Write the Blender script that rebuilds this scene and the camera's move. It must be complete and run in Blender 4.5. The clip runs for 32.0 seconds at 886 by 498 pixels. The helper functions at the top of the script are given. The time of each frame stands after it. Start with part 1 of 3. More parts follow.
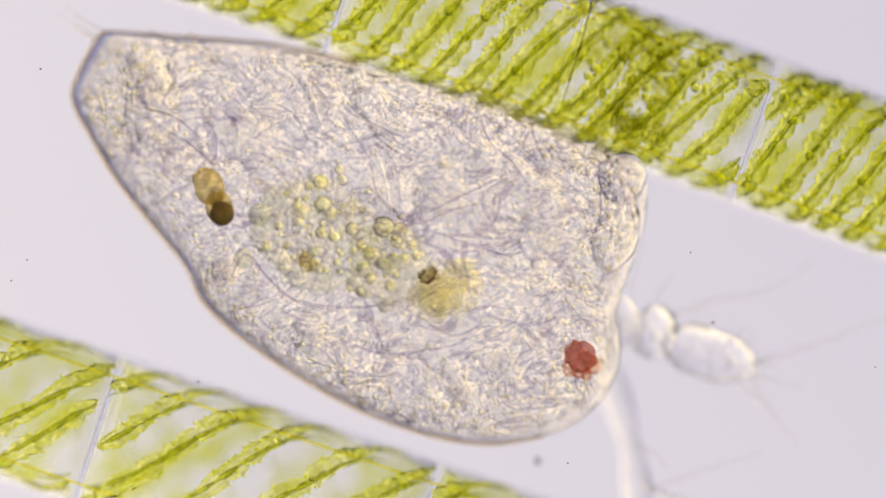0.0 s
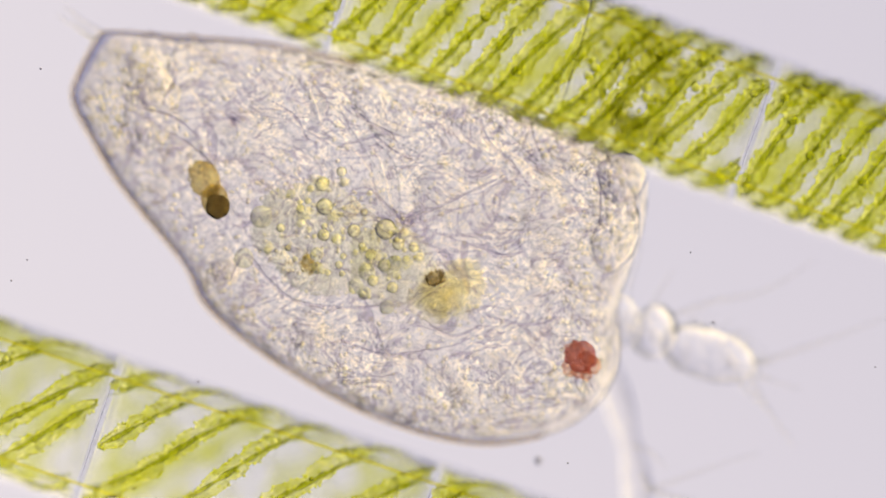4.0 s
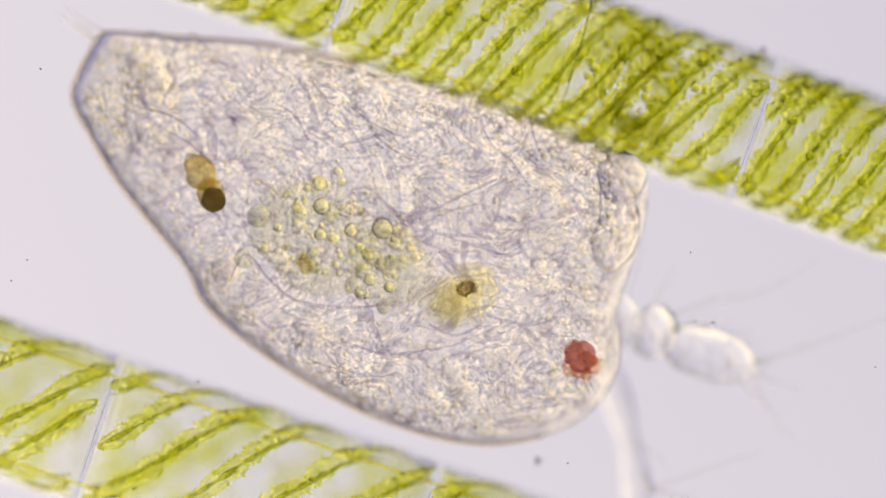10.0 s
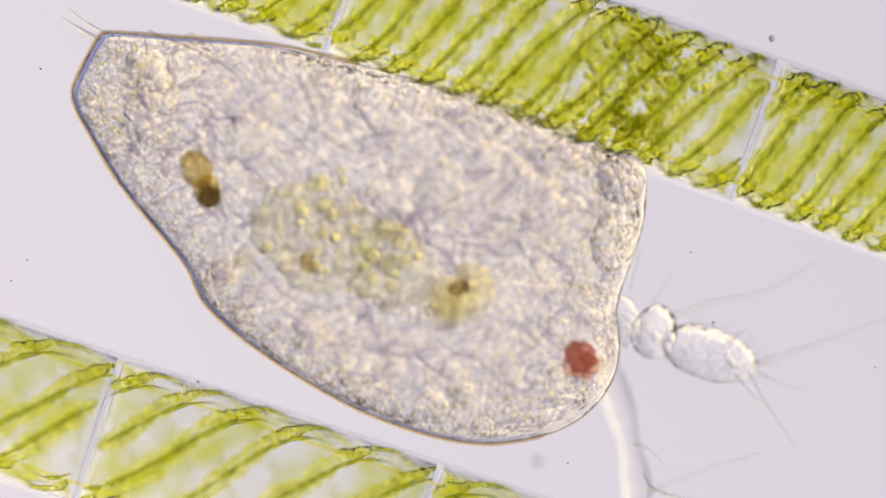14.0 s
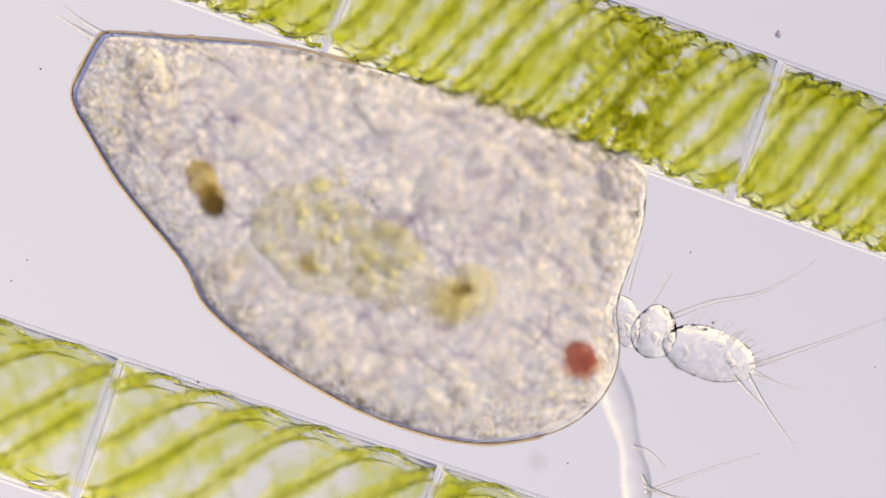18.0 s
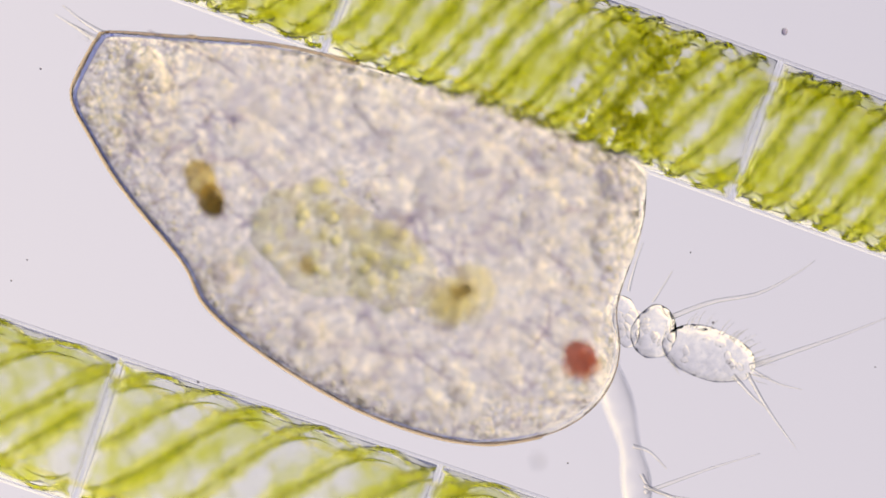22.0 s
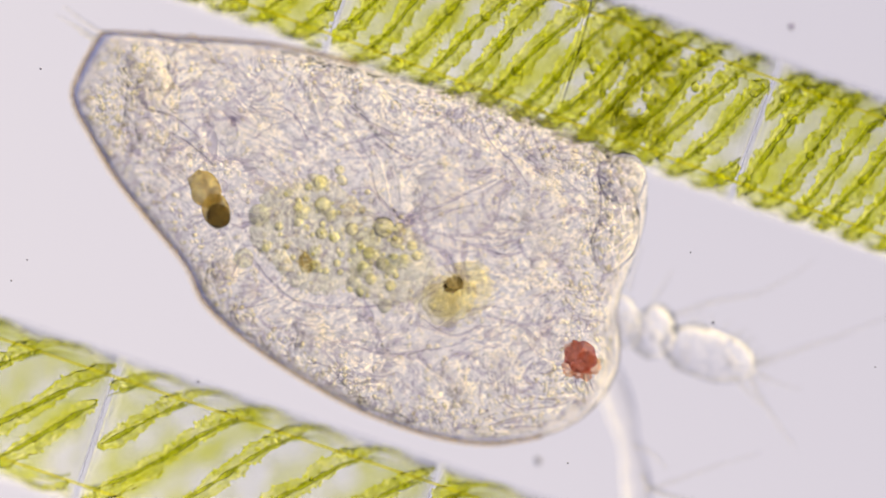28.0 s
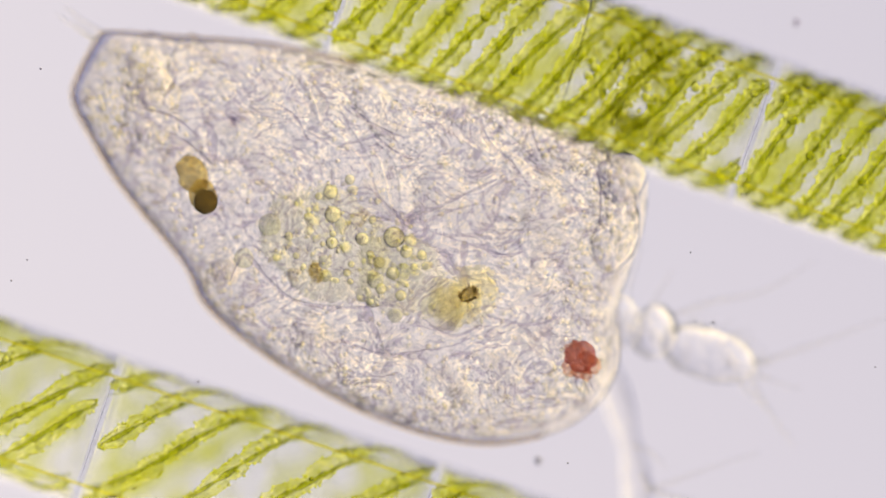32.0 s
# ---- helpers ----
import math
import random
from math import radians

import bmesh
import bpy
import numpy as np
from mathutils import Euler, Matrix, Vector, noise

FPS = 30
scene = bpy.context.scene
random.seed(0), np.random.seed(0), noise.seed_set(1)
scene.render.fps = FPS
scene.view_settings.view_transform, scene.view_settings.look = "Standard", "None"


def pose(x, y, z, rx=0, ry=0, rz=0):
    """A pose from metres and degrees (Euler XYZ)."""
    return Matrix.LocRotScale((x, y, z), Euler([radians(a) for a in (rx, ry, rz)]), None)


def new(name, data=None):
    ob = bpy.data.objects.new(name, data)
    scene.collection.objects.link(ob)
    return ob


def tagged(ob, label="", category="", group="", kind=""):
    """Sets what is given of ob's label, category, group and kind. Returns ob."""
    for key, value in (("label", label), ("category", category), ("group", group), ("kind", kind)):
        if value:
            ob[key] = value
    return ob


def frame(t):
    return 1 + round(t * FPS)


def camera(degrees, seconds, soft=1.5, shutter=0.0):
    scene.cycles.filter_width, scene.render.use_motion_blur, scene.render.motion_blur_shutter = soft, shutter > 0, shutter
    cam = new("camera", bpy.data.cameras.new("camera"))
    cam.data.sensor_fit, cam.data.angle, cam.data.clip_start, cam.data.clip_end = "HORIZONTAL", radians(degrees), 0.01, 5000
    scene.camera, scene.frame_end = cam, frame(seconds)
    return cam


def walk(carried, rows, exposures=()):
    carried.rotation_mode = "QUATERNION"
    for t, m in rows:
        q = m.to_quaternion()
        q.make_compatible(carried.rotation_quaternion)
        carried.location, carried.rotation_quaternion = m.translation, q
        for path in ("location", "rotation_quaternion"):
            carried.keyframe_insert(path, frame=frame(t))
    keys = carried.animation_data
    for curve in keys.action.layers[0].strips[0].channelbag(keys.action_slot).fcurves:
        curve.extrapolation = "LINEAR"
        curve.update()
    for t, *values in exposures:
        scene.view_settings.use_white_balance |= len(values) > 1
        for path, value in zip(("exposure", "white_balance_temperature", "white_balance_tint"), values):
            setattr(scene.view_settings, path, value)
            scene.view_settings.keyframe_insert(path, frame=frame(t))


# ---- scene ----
FOCUS_REACH = 120.0         # working distance of the objective
UNIT = 2.5 / 1568           # one division of the eyepiece grid; a metre here is a tenth of a millimetre on the slide
cam = camera(math.degrees(2 * math.atan(1.25 / FOCUS_REACH)), 32.0)
cam.data.dof.use_dof = True
cam.data.dof.focus_distance = FOCUS_REACH
cam.data.dof.aperture_fstop = 0.085
# the microscope is refocused by raising and lowering its objective: seconds, height of the plane in focus
FOCUS = [(0, 0.360), (1, 0.37), (2, 0.375), (3.5, 0.38), (5.5, 0.393), (7, 0.393), (9, 0.388), (10, 0.38), (11, 0.36),
         (12, 0.32), (13, 0.297), (14.5, 0.255), (16.5, 0.22), (18, 0.208), (25, 0.208), (26, 0.25), (27.5, 0.338),
         (29, 0.357), (30.5, 0.368), (32, 0.382)]
walk(cam, [(t, pose(0, 0, z + FOCUS_REACH)) for t, z in FOCUS])

# ---------------------------------------------------------------- light
world = bpy.data.worlds.new("dark_room")
world.use_nodes = True
world.node_tree.nodes["Background"].inputs[0].default_value = (0.30, 0.29, 0.33, 1)
world.node_tree.nodes["Background"].inputs[1].default_value = 0.25
scene.world = world
scene.cycles.max_bounces = 48
scene.cycles.transmission_bounces = 48
scene.cycles.transparent_max_bounces = 48
LAMP_Z, LAMP_R = -200.0, 100.0
LAMP_POWER = 2.6
WATER = 0.85                # everything lies in water, which takes away much of its bending of light


# ---------------------------------------------------------------- helpers
def G(x, y, z=0.0):
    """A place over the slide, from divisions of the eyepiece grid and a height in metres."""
    return Vector(((x - 784) * UNIT, (441 - y) * UNIT, z))


def nodes_of(name):
    m = bpy.data.materials.new(name)
    m.use_nodes = True
    t = m.node_tree
    t.nodes.clear()
    return m, t, t.nodes.new("ShaderNodeOutputMaterial")


def put(t, kind, **inputs):
    n = t.nodes.new(kind)
    for k, v in inputs.items():
        n.inputs[k.replace("_", " ")].default_value = v
    return n


def noise_tex(t, scale, detail=3.0, rough=0.55, coord="Object", stretch=None):
    c = t.nodes.new("ShaderNodeTexCoord")
    src = c.outputs[coord]
    if stretch:
        mp = t.nodes.new("ShaderNodeMapping")
        mp.inputs["Scale"].default_value = stretch[:3]
        mp.inputs["Rotation"].default_value = (0, 0, stretch[3])
        t.links.new(src, mp.inputs["Vector"])
        src = mp.outputs[0]
    n = put(t, "ShaderNodeTexNoise", Scale=scale, Detail=detail, Roughness=rough)
    t.links.new(src, n.inputs["Vector"])
    return n


def ramp(t, src, stops):
    r = t.nodes.new("ShaderNodeValToRGB")
    e = r.color_ramp.elements
    while len(e) < len(stops):
        e.new(0.5)
    for el, (p, c) in zip(e, stops):
        el.position, el.color = p, (*c, 1)
    t.links.new(src, r.inputs[0])
    return r


def vec(t, op, a, b=None, c=None):
    """One vector sum; a, b and c are sockets or plain triples."""
    n = t.nodes.new("ShaderNodeVectorMath")
    n.operation = op
    for i, v in enumerate((a, b, c)):
        if v is None:
            continue
        if isinstance(v, tuple):
            n.inputs[i].default_value = v
        else:
            t.links.new(v, n.inputs[i])
    return n.outputs["Value" if op in ("LENGTH", "DOT_PRODUCT") else "Vector"]


def crinkle(t, bumps, most=0.95, calm=None, patchy=None):
    """A normal ruffled by fine grain: bumps are (scale, strength) pairs; most: the steepest slope.
    calm: middle and radii of a place that is smoother than the rest; patchy: scale, least and most of its unevenness."""
    c = t.nodes.new("ShaderNodeTexCoord")
    total = (0.0, 0.0, 0.0)
    for scale, strength in bumps:
        n = noise_tex(t, scale, 2.0, 0.6)
        n.inputs["Distortion"].default_value = 0.6
        off = vec(t, "SUBTRACT", n.outputs["Color"], (0.5, 0.5, 0.5))
        total = vec(t, "MULTIPLY_ADD", off, (2 * strength, 2 * strength, 0.5 * strength), total)
    if patchy:
        n = noise_tex(t, patchy[0], 3.0, 0.6)
        k = ramp(t, n.outputs[0], [(0.38, (patchy[1],) * 3), (0.50, ((patchy[1] + patchy[2]) * 0.38,) * 3), (0.64, (patchy[2],) * 3)])
        total = vec(t, "MULTIPLY", total, k.outputs[0])
    if calm:
        (x, y), (rx, ry), least = calm
        q = vec(t, "MULTIPLY_ADD", c.outputs["Object"], (1 / rx, 1 / ry, 0.0), (-x / rx, -y / ry, 0.0))
        k = ramp(t, vec(t, "LENGTH", q), [(0.55, (least, least, least)), (1.0, (1, 1, 1))])
        total = vec(t, "MULTIPLY", total, k.outputs[0])
    total = vec(t, "MINIMUM", vec(t, "MAXIMUM", total, (-most, -most, -0.3)), (most, most, 1.0))
    return vec(t, "NORMALIZE", vec(t, "ADD", total, c.outputs["Normal"]))


def clear(name, tint, ior, bumps=(), rough=0.0, stain=None, calm=None, patchy=None):
    """A clear, light-bending stuff such as jelly, shell or oil. bumps: (scale, strength) of its fine relief.
    stain: a second tint and the scale of the patches in which it shows."""
    m, t, out = nodes_of(name)
    p = put(t, "ShaderNodeBsdfPrincipled", Base_Color=(*tint, 1), Roughness=rough, IOR=1 + (ior - 1) * WATER, Transmission_Weight=1.0)
    if stain:
        fine = stain[2] if len(stain) > 2 else 0.6
        n = noise_tex(t, stain[1], 4.0 if fine == 0.6 else 6.0, fine)
        n.inputs["Distortion"].default_value = 0.0 if fine == 0.6 else 0.8
        half = 0.12 if fine == 0.6 else 0.075
        r = ramp(t, n.outputs[0], [(0.5 - half, tint), (0.5 + half, stain[0])])
        t.links.new(r.outputs[0], p.inputs["Base Color"])
    if bumps:
        t.links.new(crinkle(t, bumps, 0.85, calm, patchy), p.inputs["Normal"])
    t.links.new(p.outputs[0], out.inputs["Surface"])
    return m


def tissue(name, tint, ior, bumps, dark_lines, calm=None, patchy=None):
    """Clear tissue with dark lines painted into its tint, for light that fine folds bend away. The last list holds, for
    each net of lines, its scale, distortion, half width, colour and stretch (x, y, z, turn).
    """
    m, t, out = nodes_of(name)
    p = put(t, "ShaderNodeBsdfPrincipled", Roughness=0.0, IOR=1 + (ior - 1) * WATER, Transmission_Weight=1.0)
    total = (*tint,)
    for scale, bent, wide, dark, stretch in dark_lines:
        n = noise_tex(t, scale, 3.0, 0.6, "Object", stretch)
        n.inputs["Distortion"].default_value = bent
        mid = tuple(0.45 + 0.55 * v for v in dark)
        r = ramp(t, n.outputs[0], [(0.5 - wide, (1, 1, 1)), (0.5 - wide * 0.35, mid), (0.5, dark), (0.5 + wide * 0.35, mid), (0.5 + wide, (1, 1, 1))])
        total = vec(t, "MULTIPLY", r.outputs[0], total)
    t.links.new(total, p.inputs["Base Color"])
    t.links.new(crinkle(t, bumps, 0.85, calm, patchy), p.inputs["Normal"])
    t.links.new(p.outputs[0], out.inputs["Surface"])
    return m


def pigment(name, tint, tint2, scale, body=0.25, ior=1.06, bump=(60, 0.8)):
    """Coloured plasma: lets light through tinted, scatters some of it, with a grainy relief."""
    m, t, out = nodes_of(name)
    n = noise_tex(t, scale, 4.0, 0.65)
    r = ramp(t, n.outputs[0], [(0.32, tint), (0.68, tint2)])
    p = put(t, "ShaderNodeBsdfPrincipled", Roughness=0.0, IOR=1 + (ior - 1) * WATER, Transmission_Weight=1.0)
    tr = put(t, "ShaderNodeBsdfTranslucent")
    mix = put(t, "ShaderNodeMixShader", Fac=body)
    for s in (p.inputs["Base Color"], tr.inputs["Color"]):
        t.links.new(r.outputs[0], s)
    t.links.new(crinkle(t, [bump]), p.inputs["Normal"])
    t.links.new(p.outputs[0], mix.inputs[1])
    t.links.new(tr.outputs[0], mix.inputs[2])
    t.links.new(mix.outputs[0], out.inputs["Surface"])
    return m


def lamp_glass():
    """The lit face of the condenser: a lavender spot in the middle, with a warm zone and a dim blue rim added to give
    bent light yellow and blue fringes.
    """
    m, t, out = nodes_of("condenser_light")
    c = t.nodes.new("ShaderNodeTexCoord")
    ln = t.nodes.new("ShaderNodeVectorMath")
    ln.operation = "LENGTH"
    t.links.new(c.outputs["Object"], ln.inputs[0])
    dv = t.nodes.new("ShaderNodeMath")
    dv.operation = "DIVIDE"
    dv.inputs[1].default_value = LAMP_R
    t.links.new(ln.outputs["Value"], dv.inputs[0])
    middle = (0.725, 0.673, 0.747)
    r = ramp(t, dv.outputs[0], [(f, tuple(k * a * b for a, b in zip(middle, hue))) for f, k, hue in (
        (0.0, 0.77, (1, 1, 1)), (0.17, 0.77, (1, 1, 1)), (0.30, 0.95, (1.06, 1.02, 0.86)), (0.42, 0.95, (1.06, 1.02, 0.82)),
        (0.55, 0.62, (0.95, 0.97, 1.1)), (0.75, 0.32, (0.85, 0.9, 1.3)), (1.0, 0.15, (0.85, 0.9, 1.3)))])
    # one side is made brighter and warmer, added so that slopes shade as relief
    q = vec(t, "MULTIPLY_ADD", vec(t, "DOT_PRODUCT", c.outputs["Object"], (-0.45 / LAMP_R, -0.22 / LAMP_R, 0.0)), (1.0, 1.0, 1.0), (0.5, 0.5, 0.5))
    g = ramp(t, q, [(0.2, (0.14, 0.15, 0.20)), (0.35, (0.24, 0.25, 0.30)), (0.5, (0.5, 0.5, 0.5)), (0.65, (0.82, 0.79, 0.66)), (0.8, (1.0, 0.96, 0.70))])
    e = put(t, "ShaderNodeEmission", Strength=LAMP_POWER)
    t.links.new(vec(t, "MULTIPLY", r.outputs[0], g.outputs[0]), e.inputs["Color"])
    t.links.new(e.outputs[0], out.inputs["Surface"])
    return m


M = {
    "lamp": lamp_glass(),
    "slide": clear("slide_glass", (1, 1, 1), 1.02),
    "shell": clear("shell_chitin", (0.998, 0.988, 0.968), 1.023, [(22, 0.6), (70, 1.0)], 0.0, ((0.99, 0.98, 0.955), 6)),
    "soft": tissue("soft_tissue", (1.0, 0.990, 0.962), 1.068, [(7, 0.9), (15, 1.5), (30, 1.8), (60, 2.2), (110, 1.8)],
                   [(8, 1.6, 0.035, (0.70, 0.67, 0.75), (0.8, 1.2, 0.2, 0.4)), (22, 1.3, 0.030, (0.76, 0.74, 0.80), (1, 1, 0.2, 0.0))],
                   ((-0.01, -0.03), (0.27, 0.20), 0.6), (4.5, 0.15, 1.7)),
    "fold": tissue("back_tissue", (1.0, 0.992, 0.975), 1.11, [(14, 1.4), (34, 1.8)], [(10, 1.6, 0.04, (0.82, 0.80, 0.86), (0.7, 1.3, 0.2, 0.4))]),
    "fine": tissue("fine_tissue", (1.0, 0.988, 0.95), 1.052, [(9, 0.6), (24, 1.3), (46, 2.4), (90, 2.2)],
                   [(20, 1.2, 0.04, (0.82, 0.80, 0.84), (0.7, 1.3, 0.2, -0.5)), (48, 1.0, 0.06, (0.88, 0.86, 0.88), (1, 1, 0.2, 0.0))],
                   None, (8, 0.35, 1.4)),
    # these two tints paint the colour fringes of light at the shell's edge
    "fringe": clear("blue_fringe", (0.42, 0.48, 0.80), 1.03),
    "rim": clear("rim_fringe", (0.66, 0.53, 0.36), 1.05),
    "flesh": clear("clear_flesh", (0.995, 0.985, 0.96), 1.022, [(30, 0.8)]),
    "fibre": clear("muscle_fibre", (0.985, 0.98, 0.985), 1.027),
    "grain": clear("fat_grains", (1.0, 0.985, 0.88), 1.072),
    "lobe": clear("mouth_chitin", (0.965, 0.955, 0.955), 1.036, [(14, 0.6), (30, 0.9)]),
    "leg": clear("leg_chitin", (0.995, 0.985, 0.97), 1.045, [(20, 0.6)]),
    "limb": clear("limb_chitin", (0.995, 0.99, 0.975), 1.058, [(20, 0.8), (48, 1.4)]),
    "seta": clear("bristle_chitin", (0.985, 0.98, 0.955), 1.085),
    "gut": clear("gut_wall", (0.94, 0.935, 0.84), 1.012, [(24, 1.2), (70, 2.0)], 0.0, ((0.85, 0.855, 0.72), 9)),
    "sac": clear("stomach_wall", (0.965, 0.95, 0.84), 1.006, [(22, 1.2)], 0.0, ((0.995, 0.985, 0.92), 12)),
    "oil": clear("oil_yellow_green", (1.0, 0.985, 0.72), 1.095),
    "oil_grey": clear("oil_grey_green", (0.84, 0.85, 0.74), 1.04),
    "ochre": pigment("ochre_food", (0.50, 0.38, 0.13), (0.86, 0.75, 0.38), 19, 0.03, 1.02, (50, 1.6)),
    "ochre_grain": pigment("ochre_grains", (0.84, 0.77, 0.55), (0.95, 0.90, 0.70), 20, 0.02, 1.02, (50, 1.4)),
    "dark": pigment("dark_food", (0.62, 0.55, 0.42), (0.82, 0.75, 0.58), 30, 0.08, 1.015, (60, 1.5)),
    "black": pigment("dark_pellet", (0.27, 0.23, 0.14), (0.43, 0.37, 0.23), 26, 0.12, 1.06, (50, 1.2)),
    "eye": pigment("eye_red", (0.46, 0.21, 0.23), (0.78, 0.43, 0.37), 15, 0.03, 1.008, (60, 1.0)),
    "eye_cup": pigment("eye_orange", (0.80, 0.50, 0.38), (0.97, 0.80, 0.68), 20, 0.02, 1.008, (60, 1.0)),
    "strap": clear("muscle_strap", (0.995, 0.99, 0.985), 1.045, [(60, 0.5)]),
    "seam": clear("tissue_seam", (0.80, 0.78, 0.85), 1.03),
    "membrane": clear("dark_membrane", (0.84, 0.82, 0.88), 1.06),
    "wall": clear("cell_wall", (0.955, 0.963, 0.972), 1.007),
    # yellow tint that paints the bright line of light along the wall
    "caustic": clear("caustic_line", (1.0, 0.95, 0.36), 1.004),
    "sap": clear("cell_sap", (0.985, 0.985, 0.84), 1.02, [(7, 0.9), (22, 0.6)], 0.0, ((0.995, 0.995, 0.95), 6.5)),
    "film": clear("plasma_film", (0.80, 0.83, 0.14), 1.03, [(9, 1.0), (26, 0.8)], 0.0, ((0.995, 0.995, 0.97), 7.5)),
    "plasma": pigment("chloroplast_green", (0.77, 0.81, 0.12), (0.98, 0.98, 0.46), 20, 0.02, 1.055, (64, 2.6)),
    "pale_plasma": pigment("chloroplast_pale_green", (0.84, 0.86, 0.20), (0.98, 0.97, 0.56), 22, 0.02, 1.055, (64, 2.6)),
    "rib": pigment("chloroplast_rib", (0.58, 0.62, 0.09), (0.78, 0.80, 0.19), 34, 0.02, 1.05, (40, 0.6)),
    "grana": pigment("chloroplast_grana", (0.88, 0.90, 0.22), (0.97, 0.97, 0.46), 40, 0.0, 1.05, (60, 0.8)),
    "starch": clear("starch_body", (0.97, 0.97, 0.62), 1.09),
    "mass": pigment("chloroplast_mass", (0.82, 0.84, 0.16), (0.94, 0.93, 0.40), 20, 0.01, 1.08, (50, 1.5)),
    "mote": clear("mote", (0.50, 0.46, 0.56), 1.10),
    "dust": pigment("dust", (0.52, 0.50, 0.54), (0.66, 0.64, 0.68), 60, 0.2),
}


def part(name, bm, material, parent, label="", origin=None, smooth=True):
    """Links a bmesh, made in world coordinates, as one mesh under parent; origin: its own turning point."""
    me = bpy.data.meshes.new(name)
    o = Vector(origin) if origin is not None else base_of(parent)
    bmesh.ops.translate(bm, verts=bm.verts, vec=-o)
    bm.to_mesh(me)
    bm.free()
    if smooth:
        me.polygons.foreach_set("use_smooth", [True] * len(me.polygons))
    me.materials.append(material)
    ob = new(name, me)
    if parent is not None:
        ob.parent = parent
        ob.location = o - base_of(parent)
    else:
        ob.location = o
    if label:
        ob["label"] = label
    return ob


def base_of(ob):
    p = Vector((0, 0, 0))
    while ob is not None:
        p += ob.location
        ob = ob.parent
    return p


def shared(name, mesh, parent, where, size, turn=(0, 0, 0), label=""):
    """One more object on a mesh, at a place in the world, under parent."""
    ob = new(name, mesh)
    ob.parent = parent
    ob.location = Vector(where) - base_of(parent)
    ob.scale = size if hasattr(size, "__len__") else (size, size, size)
    ob.rotation_euler = turn
    if label:
        ob["label"] = label
    return ob


def ball_mesh(name, material, sub=3, rough=0.0, seed=0):
    bm = bmesh.new()
    bmesh.ops.create_icosphere(bm, subdivisions=sub, radius=1.0)
    if rough:
        for v in bm.verts:
            v.co *= 1 + rough * noise.noise(v.co * 1.6 + Vector((seed, 3.1, seed * 0.7)))
    me = bpy.data.meshes.new(name)
    bm.to_mesh(me)
    bm.free()
    me.polygons.foreach_set("use_smooth", [True] * len(me.polygons))
    me.materials.append(material)
    return me


def blob(bm, c, size, turn=0.0, sub=3, rough=0.12, freq=1.5, seed=0.0):
    """An uneven ellipsoid: size in metres along x, y, z before it is turned about z."""
    made = bmesh.ops.create_icosphere(bm, subdivisions=sub, radius=1.0)["verts"]
    rot = Matrix.Rotation(turn, 3, "Z")
    for v in made:
        k = 1 + rough * noise.noise(v.co * freq + Vector((seed * 3.7, seed, -seed)))
        v.co = Vector(c) + rot @ Vector((v.co.x * size[0], v.co.y * size[1], v.co.z * size[2])) * k
    return made


def mesh_part(name, verts, faces, material, parent, label="", origin=None):
    """As part(), from lists of places in the world and of faces."""
    me = bpy.data.meshes.new(name)
    o = Vector(origin) if origin is not None else base_of(parent)
    me.from_pydata((np.asarray(verts, dtype=float) - np.array(o)).tolist(), [], faces)
    me.polygons.foreach_set("use_smooth", [True] * len(me.polygons))
    me.materials.append(material)
    ob = new(name, me)
    ob.parent = parent
    ob.location = o - base_of(parent)
    if label:
        ob["label"] = label
    return ob


def scatter(name, spots, material, parent, label="", origin=None, sub=1, rough=0.15, seed=1):
    """Many small uneven grains in one mesh: spots are (place, three half sizes, turn about z)."""
    bm = bmesh.new()
    bmesh.ops.create_icosphere(bm, subdivisions=sub, radius=1.0)
    ball = np.array([v.co for v in bm.verts])
    tris = np.array([[v.index for v in f.verts] for f in bm.faces])
    bm.free()
    rng = np.random.default_rng(seed)
    verts, faces = [], []
    for k, (p, size, turn) in enumerate(spots):
        q = ball * np.array(size) * (1 + rough * (rng.random((len(ball), 1)) - 0.5))
        cs, sn = math.cos(turn), math.sin(turn)
        q = np.stack((q[:, 0] * cs - q[:, 1] * sn, q[:, 0] * sn + q[:, 1] * cs, q[:, 2]), 1) + np.array(p)
        verts.append(q)
        faces.append(tris + k * len(ball))
    return mesh_part(name, np.concatenate(verts), np.concatenate(faces).tolist(), material, parent, label, origin)


def curve(points, n, closed=False):
    """A smooth line through points."""
    pts = [Vector(p) for p in points]
    k = len(pts)
    spans = k if closed else k - 1
    out = []
    for i in range(n):
        u = spans * i / (n if closed else n - 1)
        j = min(int(u), spans - 1)
        f = u - j
        p = [pts[(j + d) % k] if closed else pts[max(0, min(k - 1, j + d))] for d in (-1, 0, 1, 2)]
        out.append(0.5 * ((2 * p[1]) + (p[2] - p[0]) * f + (2 * p[0] - 5 * p[1] + 4 * p[2] - p[3]) * f * f
                          + (3 * p[1] - p[0] - 3 * p[2] + p[3]) * f ** 3))
    return out


